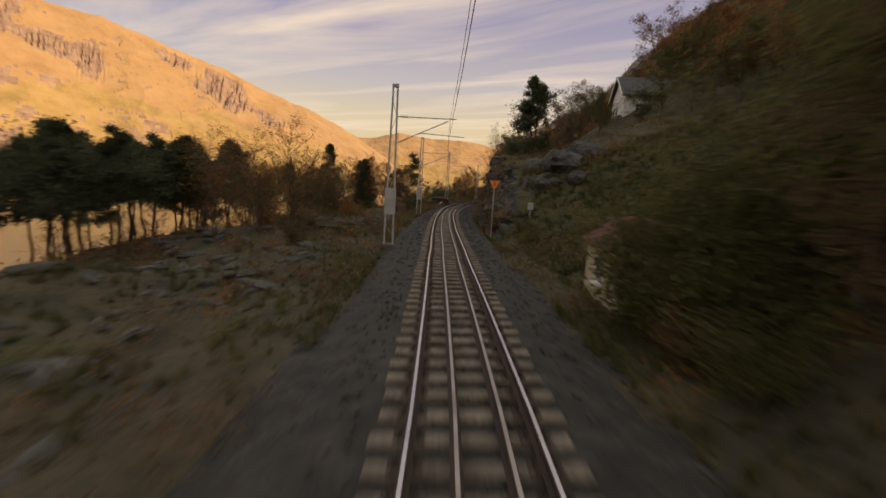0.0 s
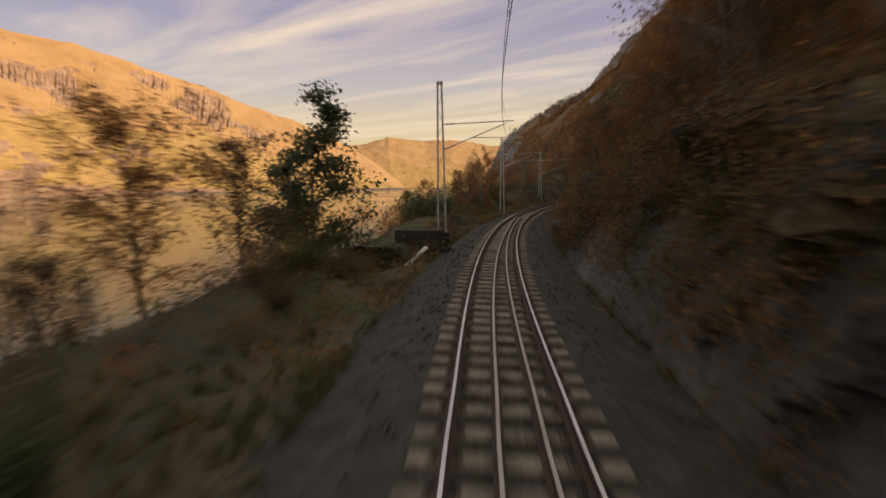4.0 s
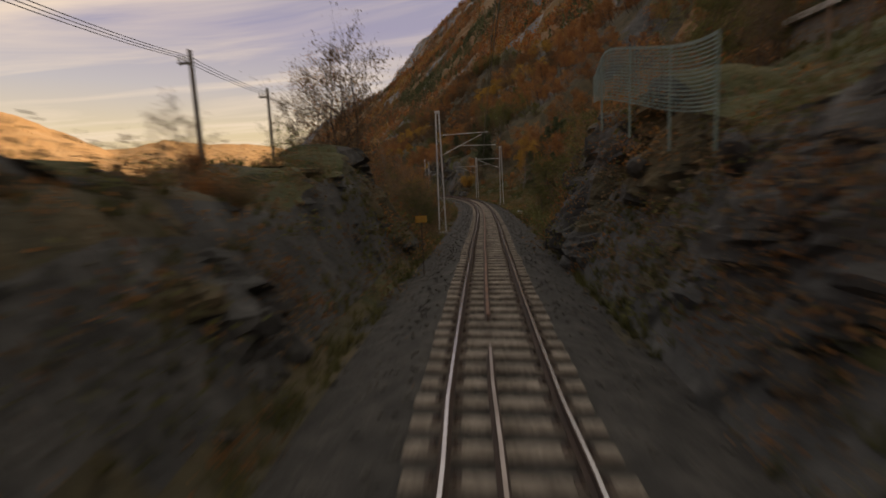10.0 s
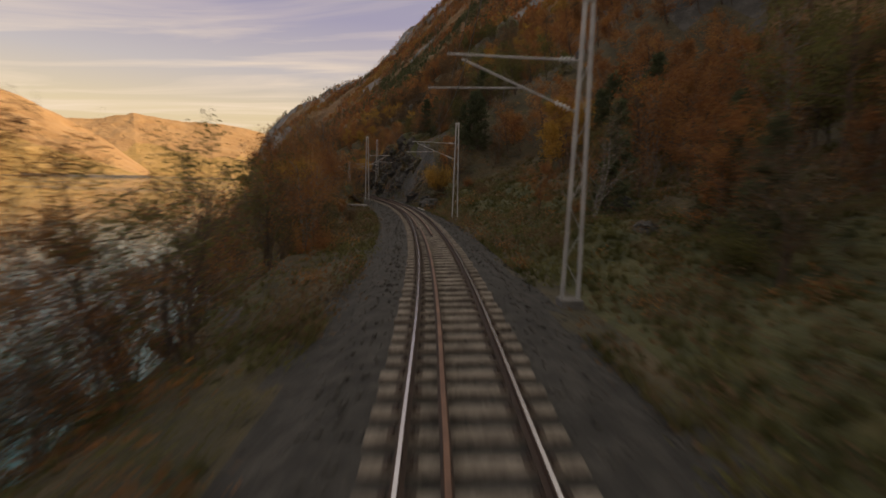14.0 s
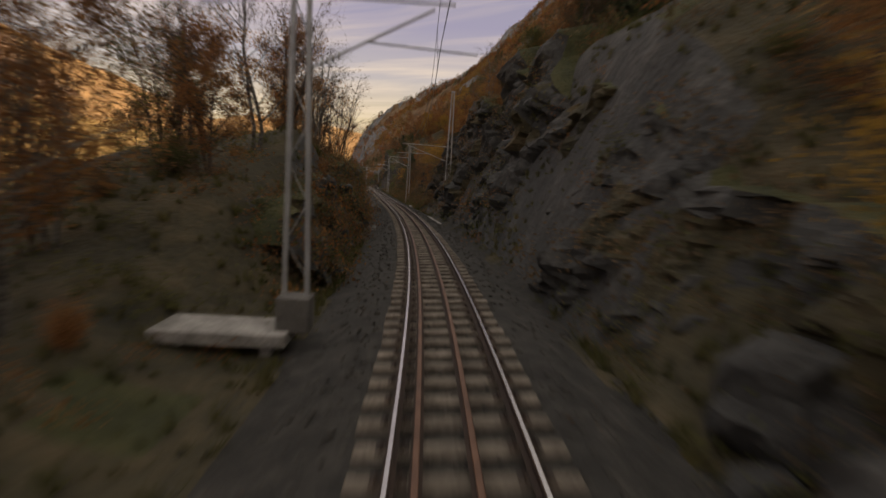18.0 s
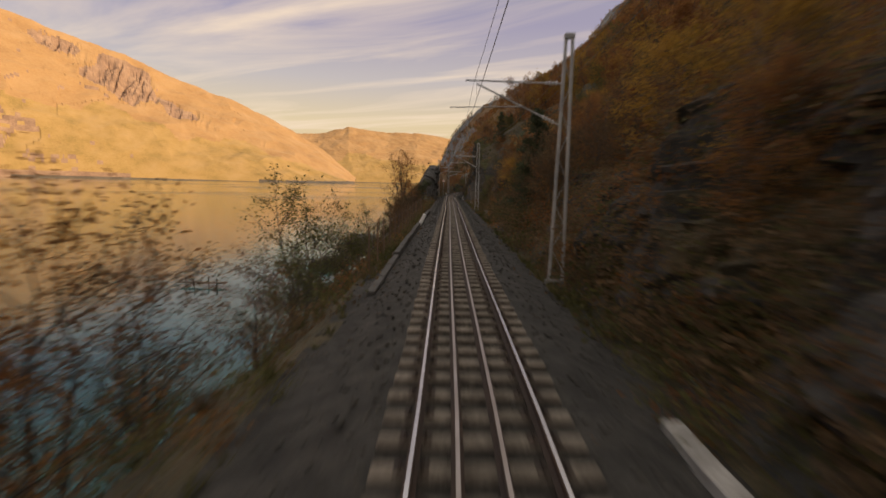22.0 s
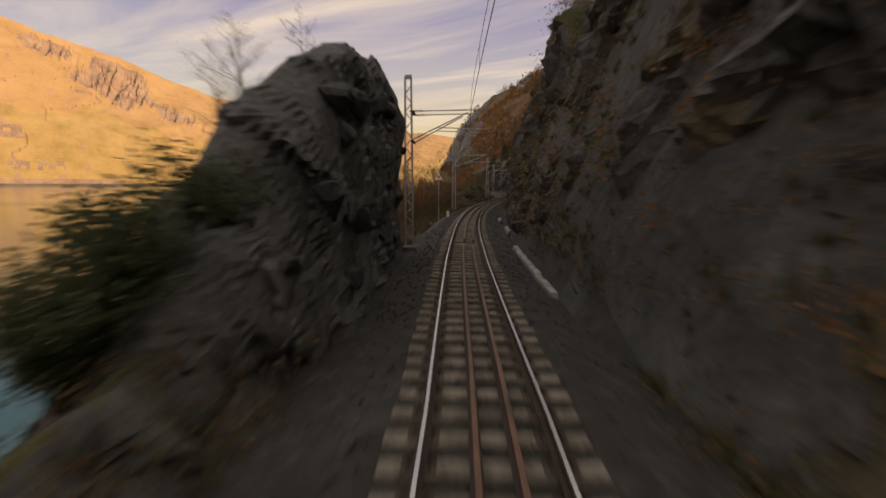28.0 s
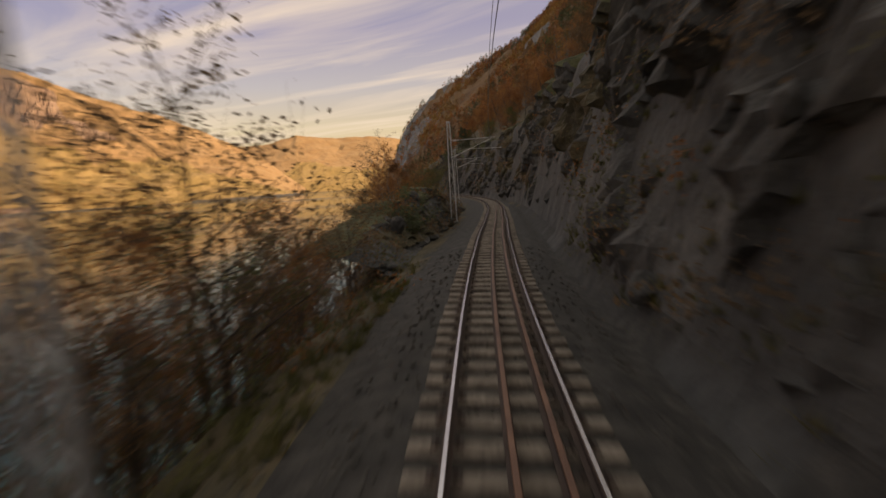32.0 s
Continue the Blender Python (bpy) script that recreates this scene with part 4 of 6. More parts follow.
# the tall crag by the lake
def crag():
    ss = np.linspace(0, 1, 130)
    hh = np.linspace(0, 1, 80)
    A, H = np.meshgrid(ss * 2 * math.pi, hh, indexing="ij")
    # the side by the track stands upright; the others lean in towards the ridge
    inner = np.interp(H, [0, 0.6, 0.85, 0.93, 0.985, 1.0], [-2.95, -2.8, -2.6, -2.55, -2.8, -3.1])
    outer = np.interp(H, [0, 0.28, 0.55, 0.70, 0.80, 0.92, 0.985, 1.0], [-10.0, -8.4, -7.2, -6.3, -5.7, -5.0, -4.2, -3.12])
    near = np.interp(H, [0, 0.45, 0.8, 0.93, 0.985, 1.0], [396.5, 399.5, 402.2, 403.8, 405.6, 409.0])
    far = np.interp(H, [0, 0.6, 0.66, 0.73, 0.9, 0.985, 1.0], [416.2, 416.2, 415.8, 414.8, 414.2, 411.5, 409.1])
    mid_d, across, along = (inner + outer) / 2, (inner - outer) / 2, (far - near) / 2
    ca, sa = np.cos(A), np.sin(A)
    d = mid_d + across * np.sign(ca) * np.abs(ca) ** 0.6
    s = (near + far) / 2 + along * np.sign(sa) * np.abs(sa) ** 0.6
    z = -5.5 + np.minimum(H / 0.985, 1) * 11.8
    a, b = s / 2.2 + d / 3, z / 2.4 + d / 4 + s / 7
    rough = 0.7 * blocky(a * 0.5, b * 0.55, 27) + 1.0 * blocky(a, b, 21) + 0.5 * blocky(a * 2.2, b * 2.1, 24) + 0.16 * blocky(a * 4.5, b * 4.2, 26) + 0.2 * fbm(s, z, 3)
    k = np.clip(1 - H, 0, 1) ** 0.3
    d = np.minimum(d + rough * np.where(ca > 0, ca, 0.5 * ca) * 0.5 * k, -2.4)
    s = np.minimum(s + rough * np.sin(A) * 0.55 * k, 416.0)
    z = z + 0.2 * blocky(a * 1.5, b + 3, 29) * ease(H, 0.1, 0.4)
    mid = empty("crag", None, "tall dark crag between the track and the lake", "rock")
    v = place(s, d, z)
    mesh_object("face", v.reshape(-1, 3), grid_faces(130, 80), "pale_rock", mid)
    FACE_GROWTH.append(v[rgn.integers(30, 75, 90), rgn.integers(10, 50, 90)])
    for q in range(26):
        i, j = rgc.choice((*range(0, 30), *range(100, 130))), rgc.randrange(25, 70)
        ob = new("block", CHIPS[rgc.randrange(8)])
        ob.parent = mid
        w = rgc.uniform(0.2, 0.5)
        p = v[i, j]
        ob.matrix_world = Matrix.Translation((p[0], p[1], p[2])) @ Euler((rgc.uniform(0, 6), rgc.uniform(0, 6), rgc.uniform(0, 6))).to_matrix().to_4x4() @ Matrix.Diagonal((w * 1.3, w, w * 0.7, 1))


crag()
rg = random.Random(8)
for s, d, w in ((40.9, 11.7, 1.7), (36, 8.6, 1.6), (38.5, 7.4, 1.4), (40.5, 9.4, 1.5), (34.2, 7.2, 1.0), (41, 13.2, 0.9), (33, 9.2, 0.8), (24, 8.5, 0.6), (217, 9.5, 0.7), (224, 12, 0.9), (210, 14, 0.7), (254.4, 4.2, 1.25), (256.2, 4.4, 1.1), (258.6, 4.4, 1.1), (372.3, -16.6, 1.5), (373.2, -15.2, 1.0), (372.0, -18.2, 1.1),
                (336, 8.5, 0.7), (349, 8.0, 0.6), (362, 7.6, 0.7), (382, 8.4, 0.8), (377, 6.6, 0.8)):
    boulder(s, d, max(float(ground_z(s, d)), LAKE) + 0.1, (w, w * 0.85, w * 0.7), rg.randrange(90))
for k in range(150):
    s, d, w = rg.uniform(3, 33), rg.uniform(-18, -5.5), rg.uniform(0.15, 0.42)
    boulder(s, d, float(ground_z(s, d)) - 0.02, (w * 0.8, w * 2.4, 0.16 + 0.12 * w), rg.randrange(90), "slab", "flat grey rock slab in the grassy slope")

# ---- masts and wires ----
def wire_d(s, side):
    """Where the wires hang, right of the track's centre, square to its lean."""
    return (0.42 if side > 0 else -0.05) + 5.9 * math.sin(float(np.interp(s, LINE_S, LINE_R)))


def cantilever(top, inward, reach, arm_z, y=0.0, tall=0.0):
    """Top tube, strut and steady arm, with their insulators."""
    for name, a, b, r in (("top_tube", (0.1, arm_z + 0.35 + tall), (reach + 0.4, arm_z + 0.40 + tall), 0.028), ("strut", (0.1, arm_z - 1.05 - tall / 2), (reach, arm_z + 0.28), 0.028),
                          ("steady_arm", (reach * 0.5, arm_z - 0.42), (reach + 0.9, arm_z - 0.50), 0.02)):
        tie = bmesh.new()
        rod(tie, (inward * a[0], y, a[1]), (inward * b[0], y, b[1]), r)
        part(name, tie, "steel", top)
    rise = (1.33 + tall / 2) / (reach - 0.1)
    for px, pz, k1 in ((0.35, arm_z + 0.36 + tall, 0.015), (0.4, arm_z - 1.05 - tall / 2 + 0.3 * rise, rise)):
        ins = bmesh.new()
        for k in range(4):
            rod(ins, (inward * (px + k * 0.11), y, pz + k1 * k * 0.11), (inward * (px + k * 0.11 + 0.035), y, pz + k1 * k * 0.11), 0.085, 0.045, sides=8)
        part("insulator", ins, "insulator", top)


def mast(s, side, off, height=8.4, label="grey steel mast of two splayed legs with a cantilever arm", base_z=-0.55, board=False, lattice=False):
    """A mast beside the track, of two splayed legs or of close lattice; its arm holds the contact wire."""
    x, y, z = place(s, side * off, base_z)
    m = Matrix.Translation((x, y, z)) @ Matrix.Rotation(heading(s), 4, "Z")
    if lattice:
        label = "grey steel lattice mast with close lacing and twin cantilever arms"
    top = empty("catenary_mast", m, label, "railway mast", "catenary masts")
    inward = -side
    b = bmesh.new()
    box(b, -0.34, 0.34, -0.28, 0.28, -0.6, 0.16, bevel=0.03)
    part("footing", b, "dark_concrete", top, "grey concrete footing")
    wide = (lambda q: 0.205 - 0.06 * q / height) if lattice else (lambda q: 0.24 - 0.13 * q / height)
    for e in (-1, 1):
        b = bmesh.new()
        box(b, -0.045, 0.045, -0.05, 0.05, 0.1, height)
        for v in b.verts:
            v.co.x += e * wide(v.co.z)
        part("leg", b, "steel", top)
    step = 0.42 if lattice else 0.8
    for k in range(int((height - 0.5) / step)):
        z0, z1 = 0.5 + k * step, 0.5 + (k + 1) * step
        if z1 < height:
            b = bmesh.new()
            rod(b, (wide(z0) * (-1) ** k, 0, z0), (-wide(z1) * (-1) ** k, 0, z1), 0.026 if lattice else 0.012, sides=4)
            part("lacing_bar", b, "steel", top)
    b = bmesh.new()
    box(b, -0.17, 0.17, -0.08, 0.08, height - 0.05, height + 0.14, bevel=0.02)
    part("cap", b, "steel", top)
    if board:
        b = bmesh.new()
        box(b, -0.30, 0.30, -0.10, -0.05, 1.75, 3.15, bevel=0.01)
        part("board", b, "steel", top, "plain grey metal board")
    arm_z, reach = 5.85 - base_z, abs(side * off - wire_d(s, side)) - 0.1
    if lattice:
        for q in (arm_z + 0.35, arm_z - 1.05):
            b = bmesh.new()
            box(b, -0.06, 0.06, -0.62, 0.62, q - 0.05, q + 0.05, Matrix.Translation((inward * 0.24, 0, 0)), 0.01)
            part("bracket", b, "wire", top, "dark steel cross bracket")
        cantilever(top, inward, reach, arm_z, -0.5)
        cantilever(top, inward, reach - 0.25, arm_z - 0.05, 0.5)
    else:
        cantilever(top, inward, reach, arm_z, tall=0.6 if off > 4.5 else 0.0)
    return top


MASTS = [(25.2, -1, 3.1), (52.4, -1, 3.3), (82.5, -1, 3.5), (109.4, -1, 3.4), (138, -1, 4.6), (173.7, -1, 3.2), (210, 1, 3.7), (238, 1, 3.7), (262.6, -1, 3.1), (298, 1, 4.4),
         (325.5, 1, 3.5), (369.3, 1, 3.2), (416.5, -1, 2.9), (452.2, -1, 3.6), (489, -1, 3.6), (524, -1, 3.6)]
for s, side, off in MASTS:
    mast(s, side, off, 9.0 if s == 82.5 else 8.4, board=s < 60, base_z=float(np.clip(ground_z(s, side * off, 0.0), -0.9, 3.0)) + 0.1 + (s == 262.6) * 0.9, lattice=s in (369.3, 416.5, 452.2))


def wire(name, pts, radius, mat, label):
    """A hanging wire through the given places."""
    cu = bpy.data.curves.new(name, "CURVE")
    cu.dimensions, cu.bevel_depth, cu.bevel_resolution = "3D", radius, 1
    sp = cu.splines.new("POLY")
    sp.points.add(len(pts) - 1)
    for q, p in zip(sp.points, pts):
        q.co = (*p, 1)
    cu.materials.append(M[mat])
    ob = new(name, cu)
    return tagged(ob, label, "wire", "overhead wires")


ms = np.array([-10.0] + [q[0] for q in MASTS] + [530.0])
sag = np.arange(-10, 530, 2.0)
i = np.clip(np.searchsorted(ms, sag) - 1, 0, len(ms) - 2)
u = (sag - ms[i]) / (ms[i + 1] - ms[i])
stag = np.interp(sag, ms, [0.1] + [0.42 if q[1] > 0 else -0.05 for q in MASTS] + [0.0])
wire("contact_wire", on_track(sag, stag, 5.35 + 0 * sag), 0.008, "wire", "thin dark overhead contact wire")
wire("messenger_wire", on_track(sag, stag, 6.28 - 2.0 * u * (1 - u)), 0.006, "wire", "thin sagging carrier wire above the track")
for k in range(len(sag)):
    if k % 5 == 2:
        wire("dropper", [on_track(sag[k], stag[k], 5.35), on_track(sag[k], stag[k], 6.28 - 2.0 * u[k] * (1 - u[k]))], 0.004, "wire", "short dropper between the overhead wires")
for side, height in ((4.6, 8.1), (5.1, 8.0)):
    q = np.arange(322, 372, 2.0)
    wire("feeder_wire", place(q, side + 0 * q - (q > 350) * (q - 350) * 0.02, height - 0.5 * np.sin((q - 322) / 42 * math.pi) * (q < 370)), 0.01, "wire", "thin feeder wire strung beside the masts")


# ---- trees ----
def leaf_cloud(points, size, rnd, droop=0.0):
    """Leaves: a small bent quad at each point."""
    n = len(points)
    ax = rnd.normal(size=(n, 3))
    ax /= np.linalg.norm(ax, axis=1)[:, None]
    bx = np.cross(ax, rnd.normal(size=(n, 3)))
    bx /= np.linalg.norm(bx, axis=1)[:, None]
    w = size * rnd.uniform(0.6, 1.3, n)[:, None]
    c = points
    v = np.stack([c - ax * w, c + bx * w * 0.55, c + ax * w - [0, 0, droop], c - bx * w * 0.55], 1)
    return v.reshape(-1, 3), np.arange(4 * n).reshape(n, 4)


def limbs(rnd, height, spread, count, lo, hi, rise, fork=3, stems=1, droop=0.0):
    """Stems, limbs and twigs as tapered bars (a, b, ra, rb), and the stretches that carry leaves."""
    bars, tips = [], []
    n = 8
    for stem in range(stems):
        top = height * (1 if stem == 0 else rnd.uniform(0.65, 0.95))
        bend = rnd.normal(size=(n + 1, 2)) * 0.02 * top
        bend[0] = 0
        bend = np.cumsum(bend, 0) * 0.7 + (rnd.normal(size=2) * 0.10 * top)[None] * np.linspace(0, 1, n + 1)[:, None] * (stems > 1)
        foot = rnd.normal(size=2) * 0.15 * (stems > 1)
        spine = [np.array([foot[0] + bend[k, 0], foot[1] + bend[k, 1], top * k / n - 0.15]) for k in range(n + 1)]
        r = top * 0.0135 * (1 if stems == 1 else 0.8)
        for k in range(n):
            bars.append((spine[k], spine[k + 1], r * (1 - 0.94 * k / n), r * (1 - 0.94 * (k + 1) / n)))
        for k in range(count // stems):
            q = lo + (hi - lo) * (k + rnd.random()) / (count // stems)
            i = min(int(q * n), n - 1)
            p = spine[i] + (spine[i + 1] - spine[i]) * (q * n - i)
            ang = rnd.uniform(0, 6.283)
            u = (q - lo) / (hi - lo)
            ln = spread * (0.55 + 0.9 * u - 1.25 * u * u if rise > 0.3 else 1.1 - 0.95 * u) * rnd.uniform(0.65, 1.25)
            d = np.array([math.cos(ang), math.sin(ang), rise + rnd.uniform(-0.2, 0.25)])
            rr = r * (1 - 0.92 * q) * 0.45 + 0.006
            pts = [p]
            for seg in range(3):
                d = d + rnd.normal(size=3) * 0.16 + np.array([0, 0, 0.06 - droop * seg])
                pts.append(pts[-1] + d * ln / 3)
            for seg in range(3):
                bars.append((pts[seg], pts[seg + 1], rr * (1 - 0.3 * seg), rr * (0.7 - 0.3 * seg) + 0.002))
            tips.append((pts[1], pts[2]))
            tips.append((pts[2], pts[3]))
            for j in range(fork):
                w = rnd.uniform(0.6, 2.8)
                a = pts[int(w)] + (pts[int(w) + 1] - pts[int(w)]) * (w % 1)
                d2 = d + rnd.normal(size=3) * 0.6
                e2 = a + d2 * ln * rnd.uniform(0.2, 0.42)
                bars.append((a, e2, rr * 0.4 + 0.002, 0.003))
                tips.append((a, e2))
                for h in range(2):
                    c = a + (e2 - a) * rnd.uniform(0.3, 0.95)
                    e3 = c + (d2 + rnd.normal(size=3) * 0.7) * ln * rnd.uniform(0.10, 0.22) - np.array([0, 0, droop * 0.3])
                    bars.append((c, e3, 0.004, 0.002))
                    tips.append((c, e3))
        tips.append((spine[-2], spine[-1]))
    return bars, tips


def bars_mesh(bars):
    b = bmesh.new()
    verts, faces = [], []
    for a, e, ra, rb in bars:
        ax = e - a
        ax = ax / (np.linalg.norm(ax) + 1e-9)
        u = np.cross(ax, [0.3, 0.5, 0.81])
        u /= np.linalg.norm(u) + 1e-9
        w = np.cross(ax, u)
        sides = 6 if ra > 0.05 else 3
        base = len(verts)
        for c, rad in ((a, ra), (e, rb)):
            for k in range(sides):
                t = 6.283 * k / sides
                verts.append(c + (u * math.cos(t) + w * math.sin(t)) * rad)
        for k in range(sides):
            k2 = (k + 1) % sides
            faces.append((base + k, base + k2, base + sides + k2, base + sides + k))
    b.free()
    return verts, faces


def tree(kind, seed, height, spread, bark, leaf, leaves, size, label):
    rnd = np.random.default_rng(seed)
    top = empty(kind, None, label, "tree", "trees along the line")
    if kind == "pine_tree":
        bars, tips = limbs(rnd, height, spread, 28 if seed < 20 else 44, 0.44 if seed < 20 else 0.10, 0.98, 0.25, 4)
    elif kind == "spruce_tree":
        bars, tips = limbs(rnd, height, spread, 64, 0.06, 0.98, -0.15, 2)
    elif kind in ("bush", "juniper"):
        bars, tips = [], []
        for k in range(14 if kind == "bush" else 26):
            a = rnd.uniform(0, 6.283)
            e = np.array([math.cos(a) * spread * rnd.uniform(0.3, 1), math.sin(a) * spread * rnd.uniform(0.3, 1), height * rnd.uniform(0.6, 1.05)])
            o = np.array([rnd.normal() * 0.12, rnd.normal() * 0.12, -0.1])
            m = o + (e - o) * 0.5 + rnd.normal(size=3) * 0.1
            bars += [(o, m, 0.03, 0.018), (m, e, 0.018, 0.005)]
            tips += [(o + (m - o) * 0.5, m), (m, e), (m, e + rnd.normal(size=3) * 0.3 * spread)]
    else:
        bars, tips = limbs(rnd, height, spread, 34, 0.16, 0.97, 0.85, 4, 3 if kind == "alder_tree" else 2 if kind == "birch_tree" else 1, 0.10)
    v, fc = bars_mesh(bars)
    mesh_object("trunk", v, fc, bark, top)
    pick = rnd.integers(0, len(tips), leaves)
    a = np.array([tips[k][0] for k in pick])
    e = np.array([tips[k][1] for k in pick])
    q = rnd.uniform(0.1, 1.08, leaves)[:, None]
    fuzz = {"spruce_tree": 0.09, "pine_tree": 0.10, "bush": 0.16, "juniper": 0.15}.get(kind, 0.075) * spread
    p = a + (e - a) * q + rnd.normal(size=(leaves, 3)) * fuzz * np.array([1, 1, 0.7])
    if kind in ("birch_tree", "leafy_tree", "alder_tree"):
        p[:, 2] -= rnd.random(leaves) ** 2 * 0.09 * height * 0.5
    p[:, 2] = np.maximum(p[:, 2], 0.05)
    v, fc = leaf_cloud(p, size, rnd)
    mesh_object("crown", v, fc, leaf, top)
    return top


KINDS = {
    "pine": [tree("pine_tree", 1, 10.0, 2.6, "pine_bark", "needles", 9000, 0.11, "tall pine with dark green needles and a bare reddish trunk"),
             tree("pine_tree", 2, 8.5, 2.2, "pine_bark", "needles", 7000, 0.11, "slender pine with dark green needles"),
             tree("pine_tree", 22, 10.5, 2.8, "pine_bark", "needles", 7500, 0.10, "broad pine with dark green boughs down to the bank")],
    "spruce": [tree("spruce_tree", 3, 9.0, 1.9, "bark", "needles", 9000, 0.10, "dark green pointed spruce on the bank")],
    "birch": [tree("birch_tree", 4, 9.0, 2.4, "birch_bark", "leaf_brown", 1600, 0.05, "half-bare birch with pale bark and few brown leaves"),
              tree("birch_tree", 5, 7.5, 2.1, "birch_bark", "leaf_rust", 4200, 0.05, "birch with thin rust-coloured leaves"),
              tree("birch_tree", 6, 8.0, 2.2, "bark", "leaf_brown", 700, 0.05, "nearly bare autumn birch with fine twigs")],
    "leafy": [tree("leafy_tree", 7, 6.5, 2.6, "bark", "leaf_rust", 7500, 0.062, "rounded tree in rust-orange autumn leaf"),
              tree("leafy_tree", 8, 7.0, 2.7, "bark", "leaf_gold", 7500, 0.062, "broad tree in golden autumn leaf"),
              tree("leafy_tree", 9, 6.0, 2.5, "bark", "leaf_olive", 7500, 0.062, "leafy tree with dull olive-green leaves"),
              tree("leafy_tree", 10, 6.0, 2.3, "bark", "leaf_brown", 5200, 0.062, "tree with thin brown autumn leaves")],
    "alder": [tree("alder_tree", 15, 6.5, 2.6, "bark", "leaf_brown", 2600, 0.055, "many-stemmed alder with thin brown leaves"),
              tree("alder_tree", 16, 6.0, 2.6, "bark", "leaf_olive", 3400, 0.055, "many-stemmed alder with thin olive leaves"),
              tree("alder_tree", 17, 7.0, 2.8, "bark", "leaf_rust", 3000, 0.055, "many-stemmed tree with thin rust leaves")],
    "slim": [tree("alder_tree", 19, 12.5, 3.1, "bark", "leaf_rust", 3600, 0.075, "tall slim alder with few rust leaves on the shore"),
             tree("alder_tree", 20, 12.0, 3.0, "bark", "leaf_brown", 2600, 0.07, "tall slim alder with few brown leaves on the shore")],
    "juniper": [tree("juniper", 18, 3.2, 1.4, "bark", "juniper_green", 6000, 0.085, "wide dark green juniper on the bank")],
    "bush": [tree("bush", 11, 1.7, 1.2, "bark", "leaf_brown", 2600, 0.05, "low bush with thin brown leaves"),
             tree("bush", 12, 1.6, 1.3, "bark", "leaf_rust", 2600, 0.05, "low rust-red bush on the bank"),
             tree("bush", 13, 1.5, 1.3, "bark", "leaf_olive", 2800, 0.05, "low olive-green bush on the bank"),
             tree("bush", 14, 2.2, 1.6, "bark", "leaf_gold", 3200, 0.055, "yellow autumn bush on the bank")],
}
used = set()
rt = random.Random(21)


def plant(kind, which, s, d, scale=1.0, z=None, turn=None, clearing=False):
    src = KINDS[kind][which % len(KINDS[kind])]
    zz = float(ground_z(s, d)) - 0.1 if z is None else z
    if zz < LAKE + 0.2:
        return
    m = at(s, d, zz, rt.uniform(0, 360) if turn is None else turn)
    wide, deep = rt.uniform(0.9, 1.1), rt.uniform(0.9, 1.1)
    if clearing:
        return
    if src in used:
        ob = copy_thing(src, m)
    else:
        used.add(src)
        ob = src
        ob.matrix_world = m
    ob.scale = (scale * wide, scale * deep, scale)


def belt(s0, s1, d0, d1, count, mix, low=0.7, high=1.2, each=1):
    """A strip of trees; where each is more than 1, only every so many of them stand and the rest is clearing."""
    for k in range(count):
        kind, which = rt.choice(mix)
        plant(kind, which, s0 + (s1 - s0) * (k + rt.random()) / count, rt.uniform(d0, d1), rt.uniform(low, high), clearing=k % each > 0)


AUTUMN = [("birch", 0), ("birch", 1), ("birch", 2), ("leafy", 0), ("leafy", 3), ("alder", 0), ("leafy", 2), ("alder", 2), ("alder", 1)]
SHORE = [("alder", 0), ("alder", 1), ("alder", 2), ("birch", 2), ("birch", 1), ("leafy", 3), ("alder", 1)]
SLOPE = [("birch", 1), ("leafy", 0), ("leafy", 3), ("alder", 2), ("birch", 0), ("leafy", 2), ("alder", 0), ("spruce", 0)]
SHRUBS = [("bush", 0), ("bush", 1), ("bush", 2), ("bush", 0)]
# left of the line
belt(33, 60, -35, -17, 56, [("alder", 2), ("birch", 1), ("pine", 0)], 0.7, 0.9, each=4)
belt(28, 50, -17, -9, 15, [("alder", 2), ("alder", 1), ("birch", 2), ("alder", 0), ("birch", 1)], 0.55, 0.85)
belt(44, 78, -22, -8, 38, AUTUMN, 0.6, 0.95)
belt(44, 66, -12, -8, 4, [("spruce", 0)], 0.4, 0.7)
plant("juniper", 0, 60, -5.2, 0.6)
for s, d, k in ((80, -10.2, 1.15), (82.5, -12.4, 1.1)):
    plant("pine", 2, s, d, k)
belt(70, 79, -8.5, -5.6, 7, [("bush", 2), ("bush", 0)], 0.6, 1.0)
for s, d, k, w in ((85, -9.4, 0.8, 2), (87.4, -10.0, 0.85, 0), (93.5, -10.8, 0.8, 2), (98.5, -11.2, 0.8, 0), (90, -9.0, 0.7, 2)):
    plant("alder", w, s, d, k)
belt(84, 99, -15, -8.5, 14, SHORE + [("birch", 1)], 0.45, 0.75)
for s, d, k in ((94.2, -7.3, 1.05), (95.6, -8.0, 1.15), (96.8, -9.0, 1.0), (98.5, -7.0, 0.75)):
    plant("juniper", 0, s, d, k)
belt(86, 95, -7.4, -5.4, 6, [("bush", 0), ("bush", 2)], 0.5, 0.8)
plant("birch", 1, 108.5, -7.2, 0.8)
belt(100, 116, -12, -7.5, 5, SHORE, 0.5, 0.75)
plant("birch", 1, 113.5, -6.9, 1.0)
plant("birch", 0, 115.5, -7.6, 0.85)
plant("leafy", 0, 125, -8.8, 0.95)
plant("birch", 0, 135.5, -7.2, 0.95)
plant("alder", 2, 137.5, -10.0, 0.7)
plant("leafy", 0, 139, -7.0, 0.5)
plant("birch", 2, 141, -7.4, 0.75)
belt(118, 140, -22, -11, 12, AUTUMN, 0.6, 0.9)
